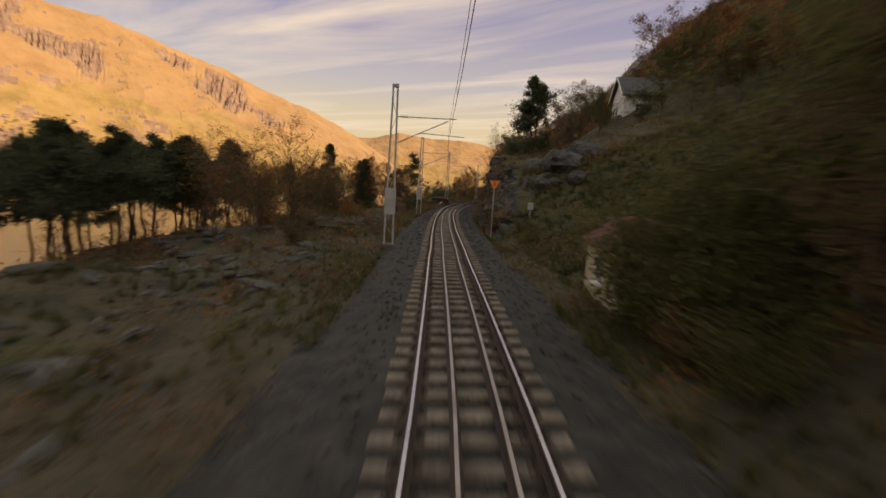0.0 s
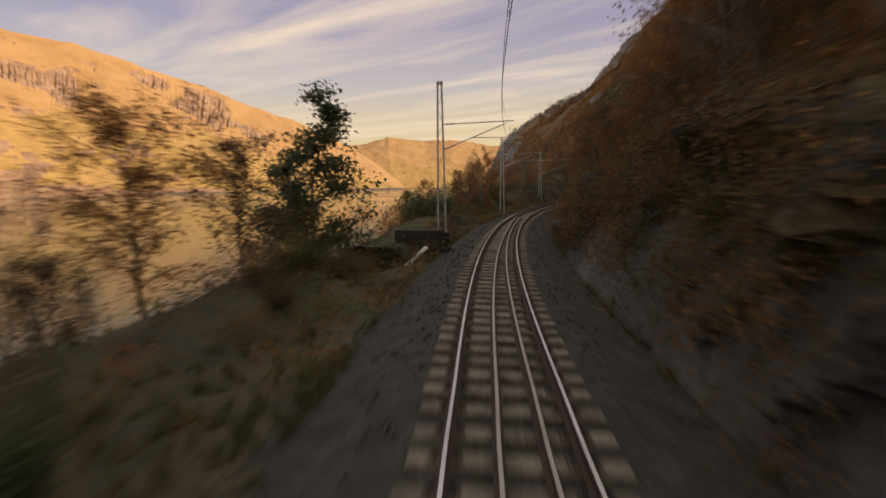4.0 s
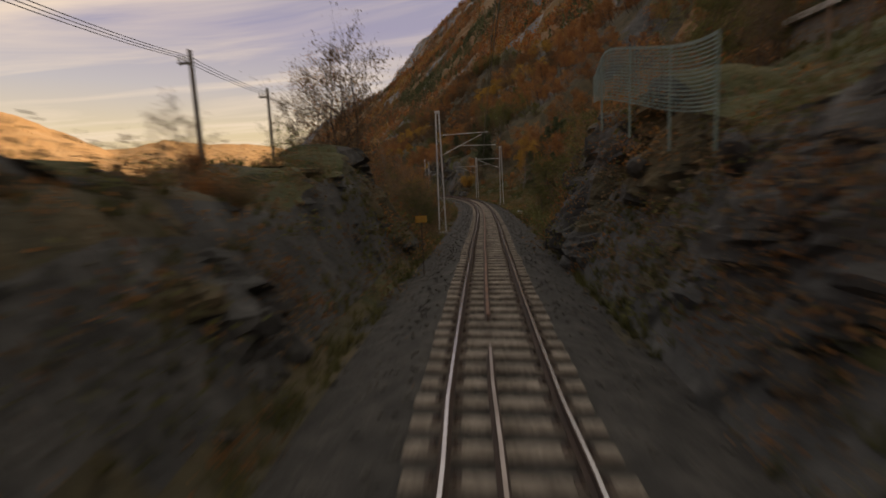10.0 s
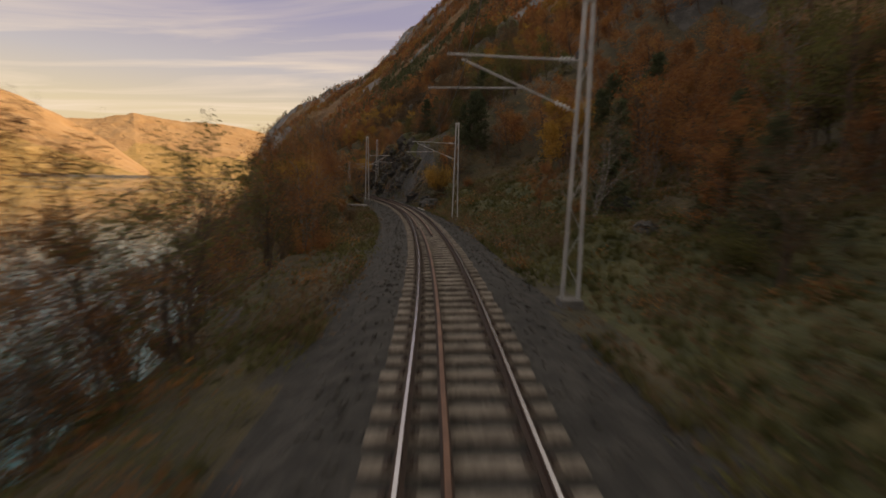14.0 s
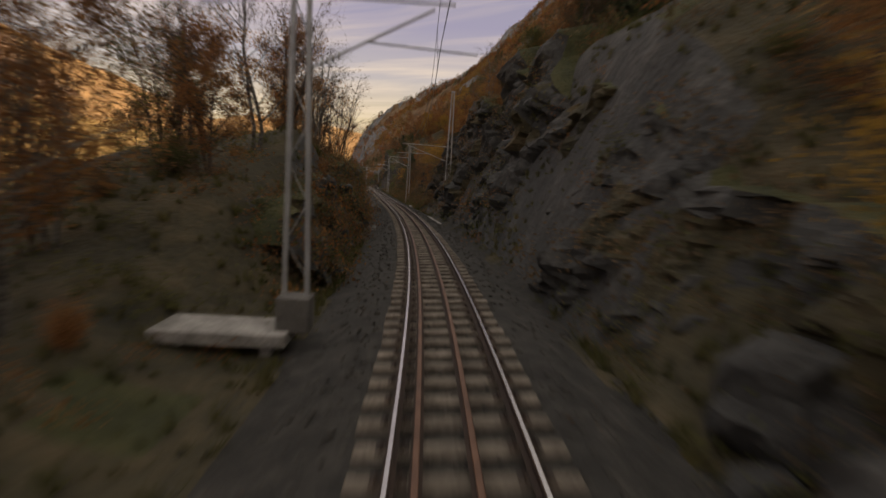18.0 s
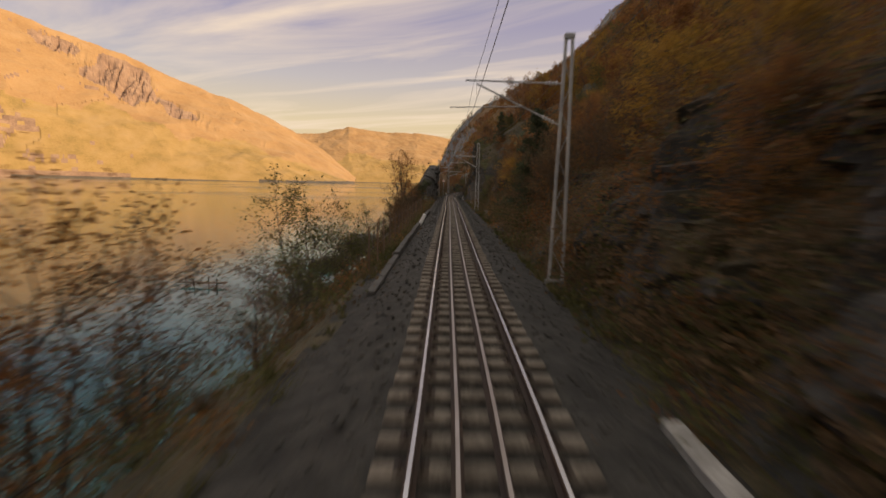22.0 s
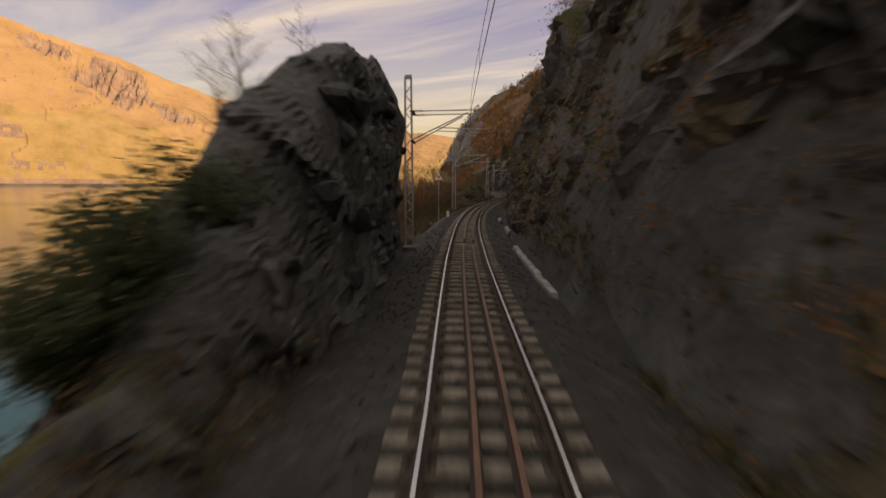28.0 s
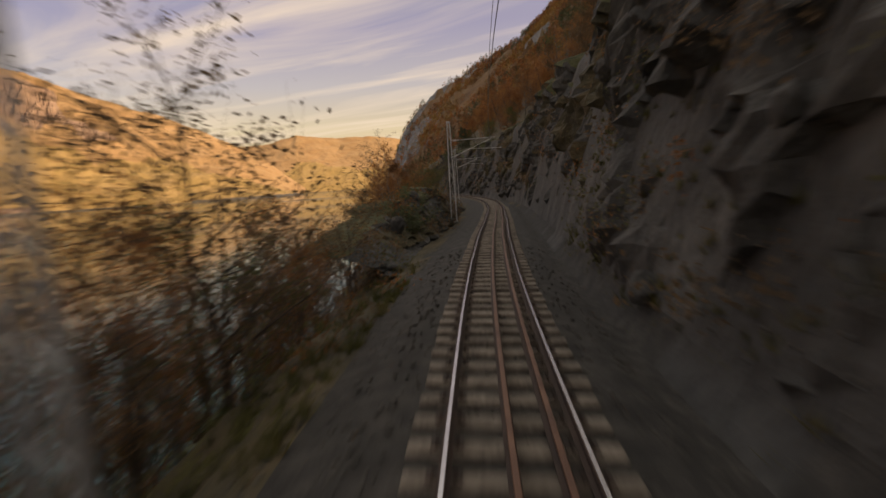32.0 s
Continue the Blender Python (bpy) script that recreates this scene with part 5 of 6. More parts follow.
belt(150, 168, -12, -6.5, 8, [("bush", 0), ("bush", 2), ("alder", 0)], 0.35, 0.5)
belt(178, 240, -12.5, -6.5, 40, SHORE, 0.65, 0.98)
belt(203, 226, -12, -7.5, 9, [("alder", 0), ("alder", 2), ("birch", 1), ("birch", 2)], 0.75, 1.05)
for s, d, k, w in ((195, -10.2, 1.3, 0), (197.2, -9.4, 1.35, 1), (201, -9.8, 1.3, 0), (191.6, -9.8, 1.2, 1), (204.5, -10.4, 1.25, 0), (188.5, -9.0, 1.1, 0)):
    plant("alder", w, s, d, k)
belt(178, 200, -9, -5.5, 11, [("leafy", 2), ("leafy", 3), ("alder", 1), ("leafy", 2)], 0.45, 0.7)
for s, d, k, w in ((176, -8.2, 1.15, 1), (178.4, -7.4, 1.1, 0), (181, -8.6, 1.2, 1), (174, -9.0, 1.1, 0)):
    plant("alder", w, s, d, k, clearing=w == 1)
plant("slim", 1, 185.0, -8.3, 0.72)
belt(168, 186, -8.5, -5.2, 16, [("alder", 1), ("bush", 2), ("alder", 0), ("bush", 0)], 0.55, 0.9)
belt(170, 184, 4.6, 8.5, 22, [("bush", 2), ("bush", 0), ("leafy", 2), ("bush", 1)], 0.5, 0.9)
belt(236, 306, -24, -8, 40, AUTUMN, 0.8, 1.2)
belt(240, 266, -12, -7.5, 9, [("leafy", 1), ("leafy", 0), ("birch", 1), ("alder", 2)], 1.0, 1.3)
belt(310, 322, -12, -9, 4, SHORE, 0.7, 0.95)
for s, d, k, w in ((332.5, -8.0, 1.3, 1), (336, -8.3, 1.2, 1), (318.5, -9.4, 1.4, 2), (321.5, -9.0, 1.3, 0), (316.2, -9.9, 1.35, 2)):
    plant("alder", w, s, d, k)
belt(322, 345, -10, -6.5, 11, [("alder", 1), ("alder", 0), ("alder", 2), ("alder", 1)], 0.55, 0.75)
belt(353, 372, -6.4, -4.4, 18, [("alder", 0), ("birch", 2), ("alder", 2), ("leafy", 3)], 0.4, 0.62)
belt(337, 346, -8.2, -5.6, 6, [("alder", 0), ("birch", 2), ("alder", 1)], 0.4, 0.65)
belt(354, 376, -8.0, -5.0, 14, [("alder", 0), ("birch", 2), ("alder", 1), ("bush", 0)], 0.4, 0.6)
plant("leafy", 0, 379, -6.5, 0.65)
plant("leafy", 0, 391, -7.0, 0.75)
for s, d, k, w in ((393.4, -9.0, 1.0, 0), (388.0, -8.2, 0.95, 0), (389.5, -9.8, 0.85, 1)):
    plant("slim", w, s, d, k)
for s, d, k, z in ((404.2, -5.2, 0.36, 4.0), (406.0, -4.5, 0.3, 4.9), (403.4, -5.6, 0.3, 3.4)):
    plant("birch", 2, s, d, k, z)
for s, d, k, z in ((401.4, -4.7, 0.65, 1.2), (400.6, -5.7, 0.85, 0.0), (399.6, -6.4, 0.75, -0.6)):
    plant("juniper", 0, s, d, k, z)
for s, d, k in ((391, -6.4, 0.55), (394, -7.2, 0.7), (397, -6.6, 0.65), (398.5, -8.2, 0.7)):
    plant("juniper", 0, s, d, k)
belt(436, 470, -12, -5.5, 46, SHORE, 0.65, 1.0)
belt(419, 434, -13, -9.5, 4, SHORE, 0.7, 0.9)
plant("birch", 1, 442, -6.6, 1.15)
plant("alder", 0, 458.5, -6.4, 1.35)
belt(445, 457, -10, -6, 8, [("alder", 2), ("birch", 1), ("alder", 0)], 0.85, 1.15)
belt(452, 480, -11, -6.5, 10, [("alder", 0), ("birch", 2), ("birch", 1)], 0.75, 1.0)
belt(422, 442, -8.5, -4.6, 10, [("bush", 0), ("bush", 2), ("alder", 1)], 0.5, 0.9)
plant("juniper", 0, 477, -5.6, 0.9)
# alders on the bank by the lake, known by the height of their tops
for s, d, up, w in ((434.6, -6.6, 3.4, 0), (437.4, -6.3, 4.0, 2), (440.2, -7.0, 4.4, 0), (436.2, -7.6, 3.0, 1), (428.9, -6.9, 2.6, 0), (429.6, -7.6, 2.2, 2)):
    low = float(ground_z(s, d))
    if low > LAKE + 0.2:
        plant("alder", w, s, d, (up - low) / (6.5, 6.0, 7.0)[w], turn=s * 77)
# spruces beside the first curve
for s, d, up in ((50.4, -13.0, 6.6), (59.0, -11.4, 5.4)):
    plant("spruce", 0, s, d, (up - float(ground_z(s, d))) / 9.0, turn=s * 31)
plant("juniper", 0, 481, -6.4, 0.9)
belt(470, 600, -16, -6, 44, AUTUMN, 0.6, 1.0)
belt(20, 170, -12, -5.5, 32, SHRUBS, 0.4, 0.85)
belt(170, 310, -11, -4.8, 34, SHRUBS, 0.4, 0.95)
belt(310, 390, -8, -4.0, 18, SHRUBS, 0.3, 0.6)
belt(410, 500, -9, -4.2, 20, SHRUBS, 0.4, 0.8)
# right of the line
belt(-5, 9, 6, 20, 16, [("leafy", 2), ("leafy", 3), ("spruce", 0)], 0.8, 1.2)
for s, d, k in ((58, 23.8, 1.35), (57, 27, 1.5), (60.5, 22.4, 0.75), (55, 31, 1.5)):
    plant("leafy", 2, s, d, k)
plant("leafy", 2, 60, 17.5, 0.9)
plant("leafy", 2, 62, 15.5, 1.0)
plant("juniper", 0, 49.6, 6.5, 0.8, 5.6)
plant("spruce", 0, 71.5, 9.8, 1.45)
plant("pine", 0, 72.5, 10.8, 1.15)
plant("birch", 2, 67.5, 4.8, 0.9)
plant("birch", 0, 68.5, 5.6, 0.95)
plant("birch", 2, 66.2, 5.4, 0.8)
belt(62, 106, 6.0, 9.5, 20, [("bush", 1), ("leafy", 0), ("bush", 3), ("birch", 1)], 0.5, 0.8)
belt(72, 106, 6.0, 18, 50, SLOPE, 0.5, 0.95)
belt(66, 106, 4.8, 8.0, 30, SHRUBS + [("leafy", 3)], 0.5, 1.0)
belt(66, 106, 4.2, 5.6, 20, SHRUBS, 0.5, 0.9)
belt(127, 143, 5.0, 9.5, 13, [("bush", 1)], 0.8, 1.1)
belt(108, 136, 8, 13, 10, [("bush", 1), ("leafy", 0), ("bush", 0)], 0.5, 0.8)
belt(158, 182, 7.5, 18, 28, SLOPE, 0.5, 0.95)
belt(186, 236, 9, 18, 30, SLOPE, 0.5, 0.85)
belt(180, 250, 16, 27, 36, SLOPE, 0.7, 1.1)
belt(205, 262, 18, 36, 34, SLOPE, 0.8, 1.2)
belt(384, 396, 7.0, 12, 10, [("bush", 0), ("leafy", 3), ("bush", 2)], 0.45, 0.7)
for s, d, k in ((254.6, 5.2, 1.15), (255.8, 5.8, 1.3), (256.8, 5.2, 1.1)):
    plant("bush", 3, s, d, k, 1.8)
belt(258, 312, 6, 18, 52, SLOPE, 0.5, 0.9)
belt(312, 392, 5.5, 18, 80, SLOPE + [("leafy", 1)], 0.5, 0.95)
belt(330, 386, 4.8, 11, 44, [("leafy", 3), ("bush", 0), ("leafy", 2), ("bush", 2), ("birch", 2), ("leafy", 0)], 0.45, 0.8)
belt(392, 600, 6.5, 18, 64, SLOPE, 0.5, 0.95)
belt(0, 250, 5, 11, 22, SHRUBS, 0.4, 0.9)
belt(250, 470, 5, 11, 26, SHRUBS, 0.4, 1.0)


# a thicket before the trackside hut, and trees on the edges of the cuttings
for s, d, k, w in ((8.5, 7.4, 1.0, 2), (6.5, 6.2, 0.9, 3), (10.0, 9.2, 1.1, 2), (4.0, 6.0, 0.95, 2), (2.0, 7.5, 1.1, 3), (9.6, 6.0, 0.6, 2), (11.2, 7.6, 0.7, 3)):
    plant("leafy", w, s, d, k)
for s, d, k, w in ((11.6, 5.7, 1.0, 2), (12.0, 6.8, 1.0, 0), (10.6, 5.3, 0.9, 2), (9.2, 5.0, 0.9, 0), (7.4, 5.0, 1.0, 2), (12.2, 8.2, 1.1, 0)):
    plant("bush", w, s, d, k)
for s, d, k, w in ((160, -8.6, 0.4, 1), (165.4, -6.8, 1.2, 0), (169.6, -8.6, 1.15, 0), (165.0, -7.8, 1.05, 0), (166.4, -8.6, 1.0, 2), (163.5, -9.2, 0.7, 0)):
    plant("alder", w, s, d, k)
for s, d, k in ((298, -9.0, 1.3), (302, -8.2, 1.2), (304.5, -9.5, 1.25), (294, -9.4, 1.35), (276, -8.0, 1.1), (281, -7.4, 1.0), (286, -8.5, 1.15), (291, -7.2, 1.0), (296, -7.6, 0.95), (300, -6.8, 0.8), (272, -8.8, 1.1)):
    plant("birch", int(s) % 3, s, d, k)


for s, d, k in ((12.4, 5.6, 1.8), (12.5, 6.8, 1.9), (11.4, 5.5, 1.7), (10.4, 5.4, 1.6), (9.3, 5.4, 1.6), (11.5, 7.5, 2.0)):
    plant("bush", 2, s, d, k)
plant("leafy", 2, 11.2, 5.1, 0.5)
plant("leafy", 2, 12.6, 5.0, 0.5)
plant("bush", 0, 12.7, 5.5, 1.7)
plant("leafy", 2, 12.3, 5.9, 0.62)
plant("leafy", 2, 11.6, 6.6, 0.7)
plant("alder", 1, 11.8, 7.9, 1.3)
plant("leafy", 2, 10.2, 8.8, 1.2)
for s, d, k, w in ((304.5, -5.6, 1.0, 1), (306, -6.6, 1.1, 0), (300.5, -6.0, 1.05, 2)):
    plant("birch", w, s, d, k)
# pines and a bare-limbed alder on the knoll beside the start of the line
for k in range(26):
    s, d = 20 + 0.8 * k + rt.uniform(-0.8, 0.8), rt.uniform(-24, -16)
    plant("pine", k % 2, s, d, (rt.uniform(3.2, 4.6) + 0.02 * s - float(ground_z(s, d))) / (10.0, 8.5)[k % 2])
for s, d, up in ((29.4, -9.6, 6.3), (27.0, -10.8, 5.2), (24.6, -12.2, 5.0)):
    plant("alder", 2, s, d, (up - float(ground_z(s, d))) / 7.0, turn=40)


# woods higher up the slope: patches of trees, each one mesh
def wood_patch(seed, mat, count=15, size=15.0):
    r = np.random.default_rng(seed)
    bv, bf, lv, lf = [], [], [], []
    for k in range(count):
        o = np.array([(k % 4 + r.random()) * size / 4 - size / 2, (k // 4 + r.random()) * size / 4 - size / 2, 0])
        h = r.uniform(4.5, 8.5)
        bars, tips = limbs(r, h, h * 0.30, 16, 0.2, 0.97, 0.8, 1)
        v, fc = bars_mesh([q for q in bars if q[2] > 0.008])
        base = len(bv)
        bv += [q + o for q in v]
        bf += [tuple(base + i for i in q) for q in fc]
        m = int(r.choice([500, 1100, 1500, 1700]))
        pick = r.integers(0, len(tips), m)
        a, e = np.array([tips[i][0] for i in pick]), np.array([tips[i][1] for i in pick])
        p = a + (e - a) * r.uniform(0, 1.2, m)[:, None] + r.normal(size=(m, 3)) * 0.28 + o
        v, fc = leaf_cloud(p, 0.105, r)
        lf += [tuple(q) for q in (fc + len(lv))]
        lv += list(v)
    out = []
    for name, v, fc, mm in (("trunks", bv, bf, "bark"), ("leaves", lv, lf, mat)):
        me = bpy.data.meshes.new(name)
        me.from_pydata([tuple(q) for q in v], [], fc)
        me.materials.append(M[mm])
        out.append(me)
    return out


PATCHES = [wood_patch(61, "leaf_rust"), wood_patch(62, "leaf_brown"), wood_patch(63, "leaf_rust"), wood_patch(64, "leaf_olive"), wood_patch(65, "leaf_brown"), wood_patch(66, "leaf_gold", 11)]
rp = random.Random(9)
for s0 in np.arange(36, 600, 14.0):
    for d0 in (24, 38, 52, 67, 83):
        if s0 < 90 and d0 < 34 or 104 < s0 < 160 and d0 < 30:
            continue
        s, d = s0 + rp.uniform(-2, 2), d0 + rp.uniform(-1, 1)
        z = float(ground_z(s, d, 0.6))
        tilt = float(ground_z(s, d + 6, 0.0) - ground_z(s, d - 6, 0.0)) / 12
        m = at(s, d, z - 0.6) @ Matrix(((1, 0, 0, 0), (0, 1, 0, 0), (tilt, 0, 1, 0), (0, 0, 0, 1))) @ Matrix.Diagonal((rp.choice((1, -1)), rp.choice((1, -1)), 1, 1))
        trunks, leaves = PATCHES[rp.choice((0, 0, 1, 2, 2, 3, 4, 5))]
        for me in (trunks, leaves):
            ob = new("hillside_wood", me)
            ob.matrix_world = m
            tagged(ob, "autumn birch wood on the steep hillside", "woods", kind="stuff")

# far woods on the mountainside: each tree a clump of leaves, joined by haze-lightened colour
rnd = np.random.default_rng(31)
n = 30000
wx = rnd.uniform(25, 440, n)
wy = rnd.uniform(-60, 1420, n)
wz = hill_z(wx, wy)
keep = (wz < 415) & ((wx > 92) | (wy > 600)) & (wz > 0) & (fbm(wx / 60, wy / 60, 3) > -0.30) & ~(bare_crest(wx, wy, 0 * wx) & (rnd.random(n) < 0.8))
wx, wy, wz = wx[keep], wy[keep], wz[keep]
kinds = fbm(wx / 90 + 5, wy / 90, 3) + 0.55 * (rnd.random(len(wx)) - 0.5)
for mat, lo, hi in (("hazy_green", -9, -0.26), ("hazy_brown", -0.26, -0.03), ("hazy_rust", -0.03, 0.22), ("hazy_gold", 0.22, 9)):
    pick = (kinds > lo) & (kinds <= hi)
    n, m = int(pick.sum()), 20
    size = rnd.uniform(0.7, 1.35, n)
    u = rnd.random((n, m))
    ang = rnd.random((n, m)) * 6.283
    wide = (1.0 - u) * 2.0 if mat == "hazy_green" else 2.3 * np.sqrt(np.clip(1 - (2 * u - 0.9) ** 2, 0.03, 1))
    wide = wide * rnd.uniform(0.4, 1.1, (n, m))
    o = np.stack([wide * np.cos(ang), wide * np.sin(ang), 0.8 + u * 7.0], -1) * size[:, None, None]
    o = o + np.stack([wx[pick] + np.interp(wy[pick], FOOT_Y, FOOT_X), wy[pick], wz[pick]], -1)[:, None]
    v, fc = leaf_cloud(o.reshape(-1, 3), 0.95, rnd)
    tagged(mesh_object("far_woods", v, fc, mat), "far autumn woods on the mountainside", "woods", kind="stuff")

# grass in tufts, low undergrowth and fallen leaves
bt = bmesh.new()
q = random.Random(3)
for k in range(9):
    a, r, hgt = q.uniform(0, 6.28), q.uniform(0.3, 0.9), q.uniform(0.5, 1.0)
    p = Vector((q.uniform(-0.3, 0.3), q.uniform(-0.3, 0.3), -0.05))
    side = Vector((-math.sin(a), math.cos(a), 0)) * 0.07
    t = p + Vector((math.cos(a) * r, math.sin(a) * r, hgt))
    v = [bt.verts.new(c) for c in (p - side, p + side, t)]
    bt.faces.new(v)
tuft = bpy.data.meshes.new("tuft")
bt.to_mesh(tuft)
bt.free()
g = np.random.default_rng(41)
n = 70000
s = g.uniform(-5, 470, n)
d = np.where(g.random(n) < 0.5, -1, 1) * (3.1 + 15 * g.random(n) ** 1.7)
thin_out = fbm(s / 4, d / 4, 3) + 0.30 > g.random(n) * 0.6
zz = ground_z(s, d)
thin_out &= zz > LAKE + 0.3
tagged(scatter("grass", "grass", tuft, s[thin_out], d[thin_out], zz[thin_out], g.uniform(0.15, 0.45, n)[thin_out]), "dry brown and olive grass on the banks", "grass", kind="stuff")


n = 30000
zone = g.integers(0, 4, n)
s = np.choose(zone, [g.uniform(12, 44, n), g.uniform(102, 137, n), g.uniform(184, 256, n), g.uniform(106, 142, n)])
d = np.where(zone == 3, -1, 1) * g.uniform(4.5, 24, n)
tagged(scatter("grass", "grass", tuft, s, d, ground_z(s, d), g.uniform(0.18, 0.5, n)), "long tawny grass on the open slopes", "grass", kind="stuff")


def low_growth(name, mat, count, seed, lo, hi, label, near=3.3, s0=-5, s1=470, side=0, wide=20):
    """Low leafy growth: small clumps of leaves joined in one object."""
    r = np.random.default_rng(seed)
    v, fc = leaf_cloud(r.normal(size=(75, 3)) * np.array([0.5, 0.5, 0.35]) + np.array([0, 0, 0.4]), 0.095, r)
    me = bpy.data.meshes.new(name)
    me.from_pydata([tuple(q) for q in v], [], [tuple(q) for q in fc])
    s = r.uniform(s0, s1, count)
    d = (side or np.where(r.random(count) < 0.5, -1, 1)) * (near + wide * r.random(count) ** 1.4)
    zz = ground_z(s, d)
    ok = (zz > LAKE + 0.3) & (fbm(s / 5 + seed, d / 5, 3) > -0.12)
    ob = scatter(name, mat, me, s[ok], d[ok], zz[ok], r.uniform(lo, hi, count)[ok])
    tagged(ob, label, "undergrowth", kind="stuff")


low_growth("undergrowth", "leaf_brown", 8500, 51, 0.35, 0.9, "brown bracken and brambles on the banks")
low_growth("undergrowth", "leaf_olive", 5000, 52, 0.3, 0.8, "dull green low growth on the banks")
low_growth("undergrowth", "leaf_rust", 2600, 53, 0.3, 0.8, "rust-coloured low growth on the banks")
low_growth("undergrowth", "leaf_brown", 2200, 54, 0.4, 1.0, "brown undergrowth on the wooded slope", 4.0, 308, 392, 1, 9)
low_growth("undergrowth", "leaf_olive", 1200, 55, 0.4, 1.0, "dull green undergrowth on the wooded slope", 4.0, 308, 392, 1, 9)
low_growth("undergrowth", "leaf_olive", 700, 56, 0.4, 1.0, "dull green undergrowth beside the curve", 4.0, 168, 186, 1, 7)
low_growth("undergrowth", "leaf_brown", 900, 57, 0.4, 1.0, "brown undergrowth on the bank above the lake", 4.4, 168, 200, -1, 6)
n = 30000
s = g.uniform(-5, 470, n)
d = np.where(g.random(n) < 0.5, -1, 1) * (1.3 + 6 * g.random(n) ** 1.3)
keep = g.random(n) < ease(np.abs(d), 1.6, 3.6) + 0.06
rl = np.random.default_rng(5)
lv2, lf2 = leaf_cloud(np.zeros((1, 3)), 1.0, rl)
one = bpy.data.meshes.new("leaf")
one.from_pydata([tuple(q * [1, 1, 0.3]) for q in lv2], [], [tuple(q) for q in lf2])
tagged(scatter("fallen_leaves", "litter", one, s[keep], d[keep], ground_z(s, d)[keep] + 0.03, g.uniform(0.03, 0.06, n)[keep]), "fallen rust-brown leaves beside the ballast", "leaves", kind="stuff")

# growth that clings to the rock faces
pts = np.concatenate(FACE_GROWTH)
rc = np.random.default_rng(71)
which = rc.integers(0, 4, len(pts))
for k, mat in enumerate(("leaf_brown", "leaf_olive", "leaf_rust", "leaf_brown")):
    p = pts[which == k]
    v, fc = leaf_cloud(rc.normal(size=(95, 3)) * np.array([0.5, 0.5, 0.4]), 0.075, rc)
    sz = rc.uniform(0.4, 1.1, len(p))
    vv = (v[None] * sz[:, None, None] + p[:, None]).reshape(-1, 3)
    allf = (fc[None] + (np.arange(len(p)) * len(v))[:, None, None]).reshape(-1, 4)
    tagged(mesh_object("rock_growth", vv, allf, mat), "heather and small bushes clinging to the rock", "undergrowth", kind="stuff")


# ---- buildings and small things ----
def slab_part(name, m, x0, x1, y0, y1, z0, z1, mat, parent, label="", bevel=0.015):
    b = bmesh.new()
    box(b, x0, x1, y0, y1, z0, z1, m, bevel)
    return part(name, b, mat, parent, label)


def prism(name, pts, y0, y1, mat, parent, label=""):
    """A roof-like bar: the outline pts (x, z) drawn from y0 to y1."""
    k = len(pts)
    v = [(x, y0, z) for x, z in pts] + [(x, y1, z) for x, z in pts]
    f = [(i, (i + 1) % k, k + (i + 1) % k, k + i) for i in range(k)] + [tuple(range(k - 1, -1, -1)), tuple(range(k, 2 * k))]
    return mesh_object(name, v, f, mat, parent, label=label)


def window_parts(parent, x, y0, y1, z0, z1, outward=-1):
    """A window in a wall that faces x: frame of four bars, a cross bar, panes and a sill."""
    fr = None
    for a0, a1, b0, b1 in ((y0, y1, z1 - 0.05, z1), (y0, y1, z0, z0 + 0.05), (y0, y0 + 0.05, z0, z1), (y1 - 0.05, y1, z0, z1), ((y0 + y1) / 2 - 0.02, (y0 + y1) / 2 + 0.02, z0, z1),
                           (y0, y1, z0 + (z1 - z0) * 0.62, z0 + (z1 - z0) * 0.62 + 0.04)):
        w = bmesh.new()
        box(w, x - 0.035, x + 0.035, a0, a1, b0, b1)
        if fr is None:
            fr = part("window", w, "white_wall", parent, "white-framed small window")
        else:
            part("frame_bar", w, "white_wall", fr)
    for k in range(2):
        p = bmesh.new()
        a = y0 + 0.05 + k * (y1 - y0 - 0.1) / 2
        box(p, x - 0.012, x + 0.012, a, a + (y1 - y0 - 0.1) / 2, z0 + 0.05, z1 - 0.05)
        part("pane", p, "glass", fr)
    sl2 = bmesh.new()
    box(sl2, x + outward * 0.10 - 0.06, x + outward * 0.10 + 0.06, y0 - 0.05, y1 + 0.05, z0 - 0.05, z0)
    part("sill", sl2, "white_wall", fr)


def wall_boards(parent, x, y0, y1, z0, z1, mat, n, facing="x", rnd_seed=1):
    """Upright boards side by side."""
    q = random.Random(rnd_seed)
    step = (y1 - y0) / n
    for k in range(n):
        b = bmesh.new()
        o = q.uniform(0, 0.012)
        if facing == "x":
            box(b, x - 0.012 - o, x + 0.012, y0 + k * step + 0.004, y0 + (k + 1) * step - 0.004, z0, z1)
        else:
            box(b, y0 + k * step + 0.004, y0 + (k + 1) * step - 0.004, x - 0.012 - o, x + 0.012, z0, z1)
        part("board", b, mat, parent)


# cream hut with a red roof beside the track
hut = empty("trackside_hut", at(13.2, 4.8, -0.75), "small cream plank hut with a red tin roof beside the track", "hut")
b = bmesh.new()
box(b, 0.03, 2.5, 0.03, 2.97, 0.0, 2.0)
part("wall", b, "cream_wall", hut)
for k in range(9):
    b = bmesh.new()
    box(b, -0.02, 0.028, 0, 3.0, 0.15 + k * 0.205, 0.15 + (k + 1) * 0.205 - 0.008)
    part("board", b, "cream_wall", hut)
for k in range(9):
    b = bmesh.new()
    box(b, 0.03, 2.5, -0.02, 0.026, 0.15 + k * 0.205, 0.15 + (k + 1) * 0.205 - 0.008)
    part("board", b, "cream_wall", hut)
b = bmesh.new()
